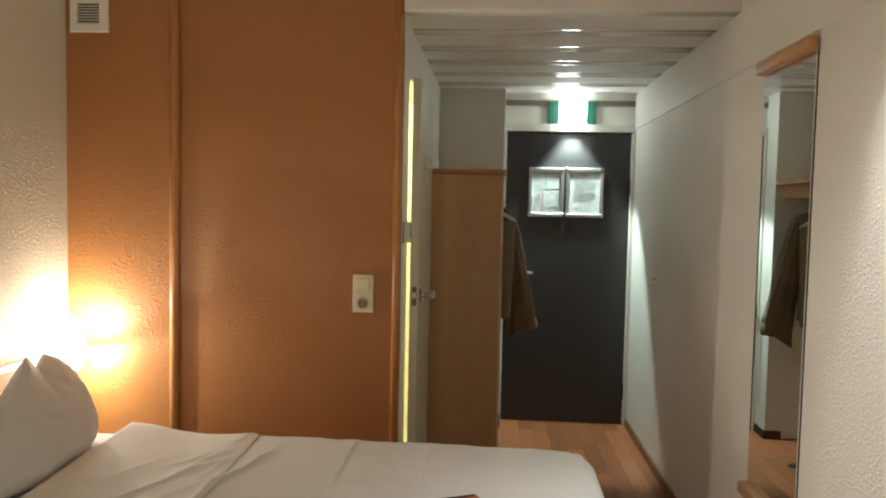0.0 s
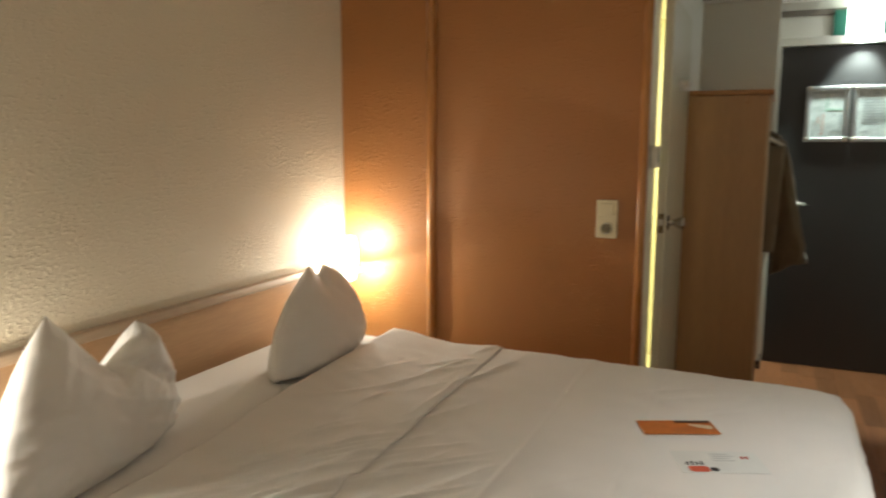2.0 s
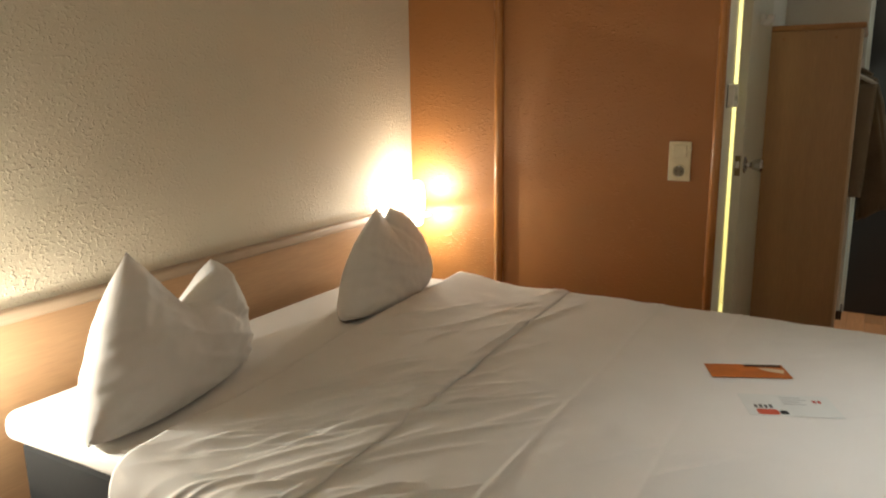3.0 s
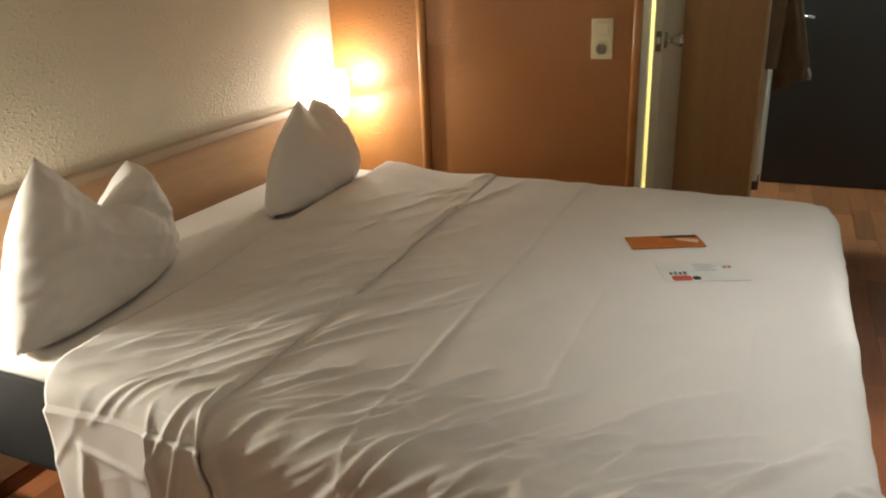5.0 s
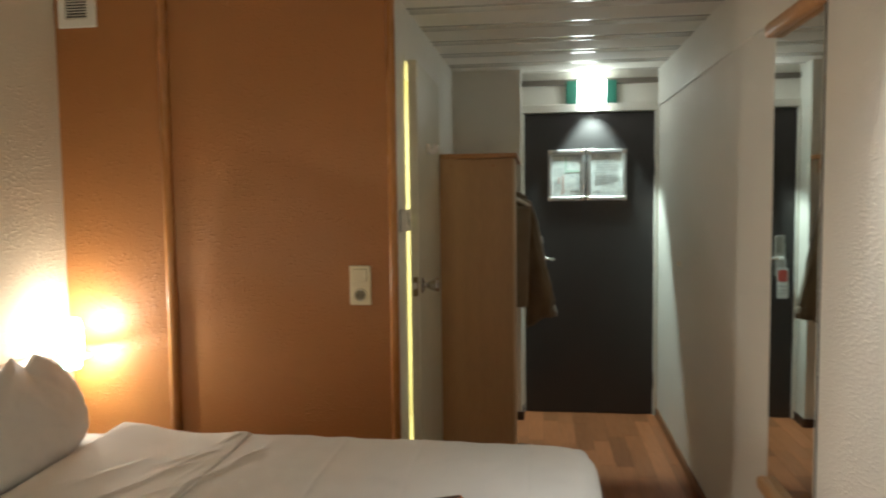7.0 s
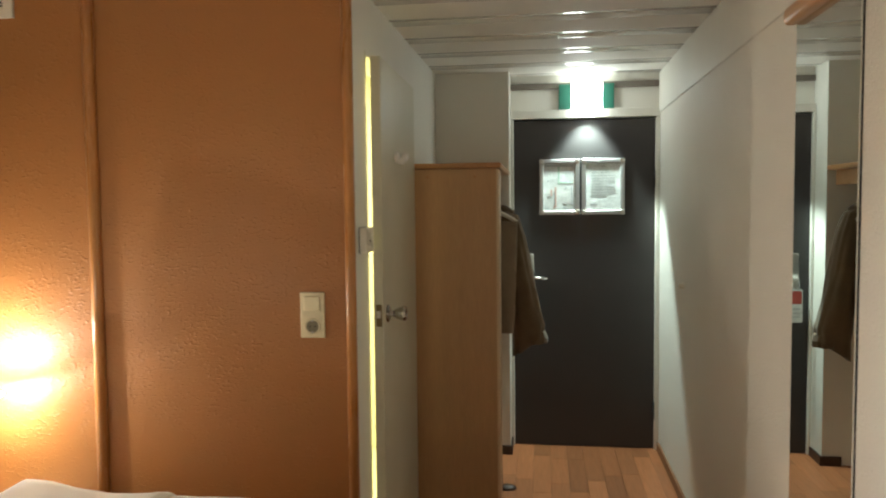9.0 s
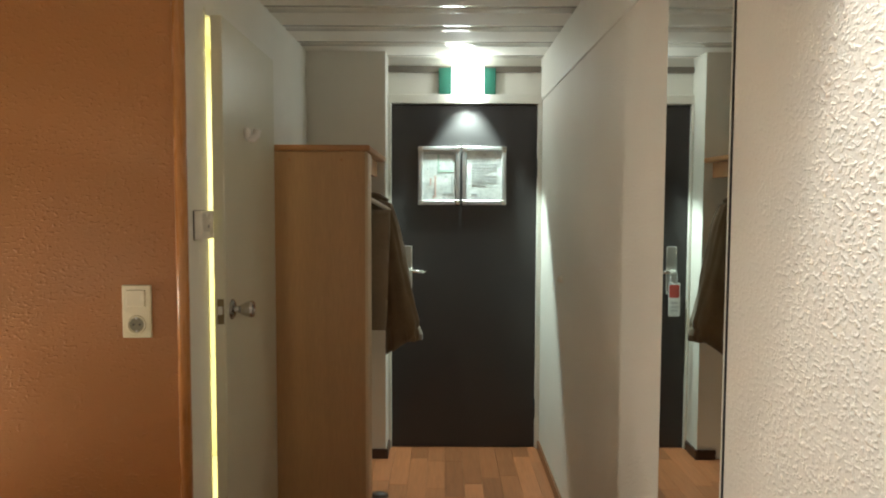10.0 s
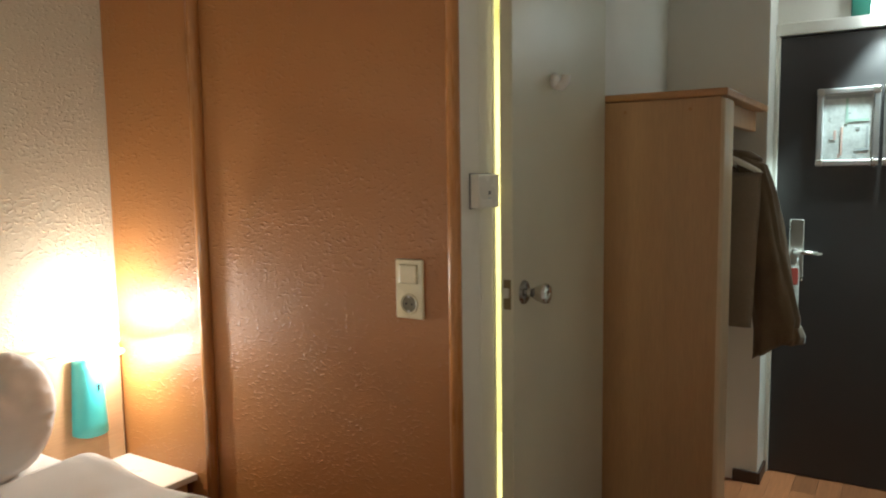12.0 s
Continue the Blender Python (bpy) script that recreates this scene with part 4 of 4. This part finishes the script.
def pillow(bl, br, ear_l, ear_r, dip, thick, swell, fold, seed, blunt, tuck, taper, label):
    """A soft pillow standing on one edge: two lower corners, two pointed ears, its top pressed down between them."""
    bl, br, ear_l, ear_r = Vector(bl), Vector(br), Vector(ear_l), Vector(ear_r)
    n = 54
    out = (br - bl).cross(ear_l - bl).normalized()       # towards the room
    bm = bmesh.new()
    for side in (1, -1):
        vs = []
        for i in range(n + 1):
            u = i / n
            row = []
            for j in range(n + 1):
                v = j / n
                low, high = bl.lerp(br, u), ear_l.lerp(ear_r, u)
                p = low.lerp(high, v)
                c = 2 * u - 1
                g = 2 * v - 1
                dent = max(0.0, 1 - abs(c)) ** 1.1
                p.z -= dip * dent * v ** 2.5
                p.z -= blunt * math.exp(-(math.hypot(u - 1, v - 1) / 0.10) ** 2)
                # edges swell between the corners
                across = (br - bl).normalized()
                p += across * (swell if c > 0 else -swell) * abs(c) ** 2 * (1 - g * g)
                p.z -= 0.012 * (1 - c * c) * (1 - v) ** 3
                k = max(0.0, 1 - abs(c) ** 2.4) ** 0.5 * max(0.0, 1 - abs(g) ** (2.4 if g > 0 else 6.0)) ** 0.5
                # a fold running down from the dip to one side
                along = max(0.0, min(1.0, ((u - 0.5) * 0.40 + (v - 1.0) * -0.70) / 0.65))
                gap = math.hypot(u - 0.5 - 0.40 * along, v - 1.0 + 0.70 * along)
                crease = fold * math.exp(-(gap / 0.045) ** 2) * (1 - along) ** 0.6
                d = thick * k * (1 - 0.55 * dent * smooth(0.45, 1.0, v)) * (1.2 - taper * v)
                wr = 0.010 * noise.noise(Vector((u * 4 + seed, v * 4, side)))
                wr += 0.014 * (0.3 + 0.7 * tuck) * max(0.0, ridge(Vector((u * 7 - v * 4 + seed, v * 2.2 + u, side))) - 0.45) * smooth(0.1, 0.8, abs(c))
                wr += 0.016 * max(0.0, ridge(Vector((u * 3 + v * 5 + seed, v * 3, 4 * side))) - 0.6)
                wr += 0.004 * noise.noise(Vector((u * 15 + seed, v * 15, side)))
                # small tucks that fan out of the corners
                for cu, cv in ((0, 0), (1, 0), (0, 1), (1, 1)):
                    du, dv = abs(u - cu), abs(v - cv)
                    wr += 0.007 * tuck * math.cos(13 * math.atan2(dv, du + 1e-6) + seed + cu + 2.5 * noise.noise(Vector((du * 6, dv * 6, seed)))) * math.exp(-(math.hypot(du, dv) / 0.26) ** 2)
                # sharp short tucks along the seam that faces the near lamp
                wr += 0.016 * tuck * max(0.0, ridge(Vector((u * 3.0, v * 9 + 1.5 * u + seed, 7))) - 0.5) * math.exp(-((u - 0.06) / 0.17) ** 2) * smooth(0.85, 0.55, v)
                wr += 0.016 * tuck * math.exp(-((u - 0.13) / 0.035) ** 2) * smooth(0.25, 0.6, v)
                wr *= 0.3 + 0.7 * tuck
                p += out * side * (d - (crease if side * out.x > 0 else 0) + wr * (1 - 0.8 * v ** 3) * min(1.0, k * 2))
                p.z -= 0.075 * k * (1 - v) ** 2.2              # the lower part settles onto the bed
                row.append(bm.verts.new(p))
            vs.append(row)
        for i in range(n):
            for j in range(n):
                bm.faces.new((vs[i][j], vs[i + 1][j], vs[i + 1][j + 1], vs[i][j + 1]))
    bmesh.ops.remove_doubles(bm, verts=bm.verts[:], dist=0.003)
    for v in bm.verts:
        v.co.z = max(v.co.z, 0.644)
        v.co.x = max(v.co.x, XL + 0.025)
    return tagged(part("pillow", bm, M_LINEN, None, "", True), label, "pillow", "pillows on the bed")


pillow((-1.290, 0.812, 0.655), (-1.43, 1.415, 0.655), (-1.54, 1.14, 1.012), (-1.565, 1.450, 0.937), 0.17, 0.105, 0.070, 0.055, 0.3, 0.010, 1.0, 0.35, "plump white pillow standing with two pointed ears")
pillow((-1.335, 1.82, 0.655), (-1.40, 2.43, 0.655), (-1.525, 2.285, 0.965), (-1.60, 2.505, 0.945), 0.055, 0.118, 0.108, 0.015, 4.7, 0.015, 0.5, 0.85, "plump white pillow standing upright against the headboard")

# ---- cards on the bed ----
ZK = ZB + 0.0085
leaflet = empty("orange_leaflet", pose(-0.072, 1.970, ZK, 0, 0, 24), "orange printed leaflet lying on the duvet", "leaflet")


def on_leaf(name, bm, mat, parent, m, label=""):
    bm.transform(m)
    return part(name, bm, mat, parent, label)


m = pose(-0.072, 1.970, ZK, 0, 0, 24)
on_leaf("card", box((-0.105, -0.048, 0), (0.105, 0.048, 0.0015)), M_CARD, leaflet, m)
on_leaf("dark_print", box((0.0, 0.030, 0.0016), (0.10, 0.046, 0.0022)), M_BROWNINK, leaflet, m)
bm = tube([(0.03, 0.022, 0.001), (0.055, 0.010, 0.001), (0.095, -0.005, 0.001)], [0.004, 0.012, 0.016], 10, 0.1)
on_leaf("cream_print", bm, M_CREAMINK, leaflet, m)

m = pose(0.045, 1.795, ZB + 0.0066, 0, 0, 22)
card = empty("white_card", m, "white card with red and grey print on the duvet", "card")
on_leaf("card", box((-0.108, -0.076, 0), (0.108, 0.050, 0.001)), M_PAPER, card, m)
on_leaf("red_print", slab_with_round_corners((-0.086, -0.072, 0.0012), (-0.036, -0.040, 0.0018), 0.008), M_INKORANGE, card, m)
on_leaf("black_print", slab_with_round_corners((-0.034, -0.068, 0.0012), (-0.014, -0.046, 0.0018), 0.007), M_BLACK, card, m)
for k in range(4):
    on_leaf("grey_print", box((-0.086 + 0.012 * k, -0.034, 0.0012), (-0.079 + 0.012 * k, -0.018 + 0.004 * (k % 2), 0.0018)), M_DARKINK, card, m)
for k, wdt in enumerate((0.05, 0.06, 0.044, 0.055)):
    on_leaf("small_print", box((-0.012, 0.030 - 0.013 * k, 0.0012), (-0.012 + wdt, 0.034 - 0.013 * k, 0.0016)), M_INK, card, m)
for k in range(2):
    on_leaf("red_mark", box((0.062 + 0.012 * k, 0.005, 0.0012), (0.070 + 0.012 * k, 0.019, 0.0018)), M_INKRED, card, m)

# ---- unseen lamps of the room ----
sp = empty("ceiling_spotlight", pose(0.92, 1.64, ZR), "small white ceiling spotlight near the wall, out of view", "spotlight")
part("housing", lathe([(0.0, 2.4995), (0.05, 2.4995), (0.05, 2.475), (0.042, 2.472), (0.038, 2.478)], (0.92, 1.64, 0), "z", 24), M_WHITEPL, sp, "", True)
# housing for the added spot over the bed foot
sp2 = copy_thing(sp, pose(0.76, 1.48, ZR))

# ---- floor of laminate staves ----
floor = structure("floor", box((XL - 0.1, YB - 0.1, -0.08), (XR + 0.1, YD + 0.1, -0.007)), M_JOINT, "reddish brown laminate floor of short staves", "floor")
SW = 0.0975
lengths = (0.40, 0.50, 0.58, 0.68)
rng = random.Random(5)
stave_meshes = {}
for ln in lengths:
    bm = box((-SW / 2 + 0.0004, -ln / 2 + 0.0004, -0.0068), (SW / 2 - 0.0004, ln / 2 - 0.0004, 0.0), 0.0008, 1)
    stave_meshes[ln] = finish("stave", bm, M_STAVE)
picked, rest = [], bmesh.new()
x = XL
while x < XR:
    y = YB - rng.random() * 0.4
    while y < YD + 0.02:
        ln = rng.choice(lengths)
        cx, cy = x + SW / 2, y + ln / 2
        if cx > -0.42 and cy > 2.15 and cx + SW / 2 < XR + 0.02 and len(picked) < 300:
            picked.append((ln, cx, cy))
        else:
            add_box(rest, (x + 0.0004, y + 0.0004, -0.0068), (x + SW - 0.0004, y + ln - 0.0004, 0.0))
        y += ln
    x += SW
for ln, cx, cy in picked:
    s = new("stave", stave_meshes[ln])
    s.parent = floor
    s.location = (cx, cy, 0)
M_REST = M_STAVE.copy()
M_REST.name = "laminate_stave_joined"
nt = M_REST.node_tree
for n in [n for n in nt.nodes if n.bl_idname == "ShaderNodeObjectInfo"]:
    g = nt.nodes.new("ShaderNodeNewGeometry")
    target = n.outputs["Random"].links[0].to_socket
    nt.links.new(g.outputs["Random Per Island"], target)
    nt.nodes.remove(n)
rs = part("staves", rest, M_REST, floor)
rs["kind"] = "stuff"
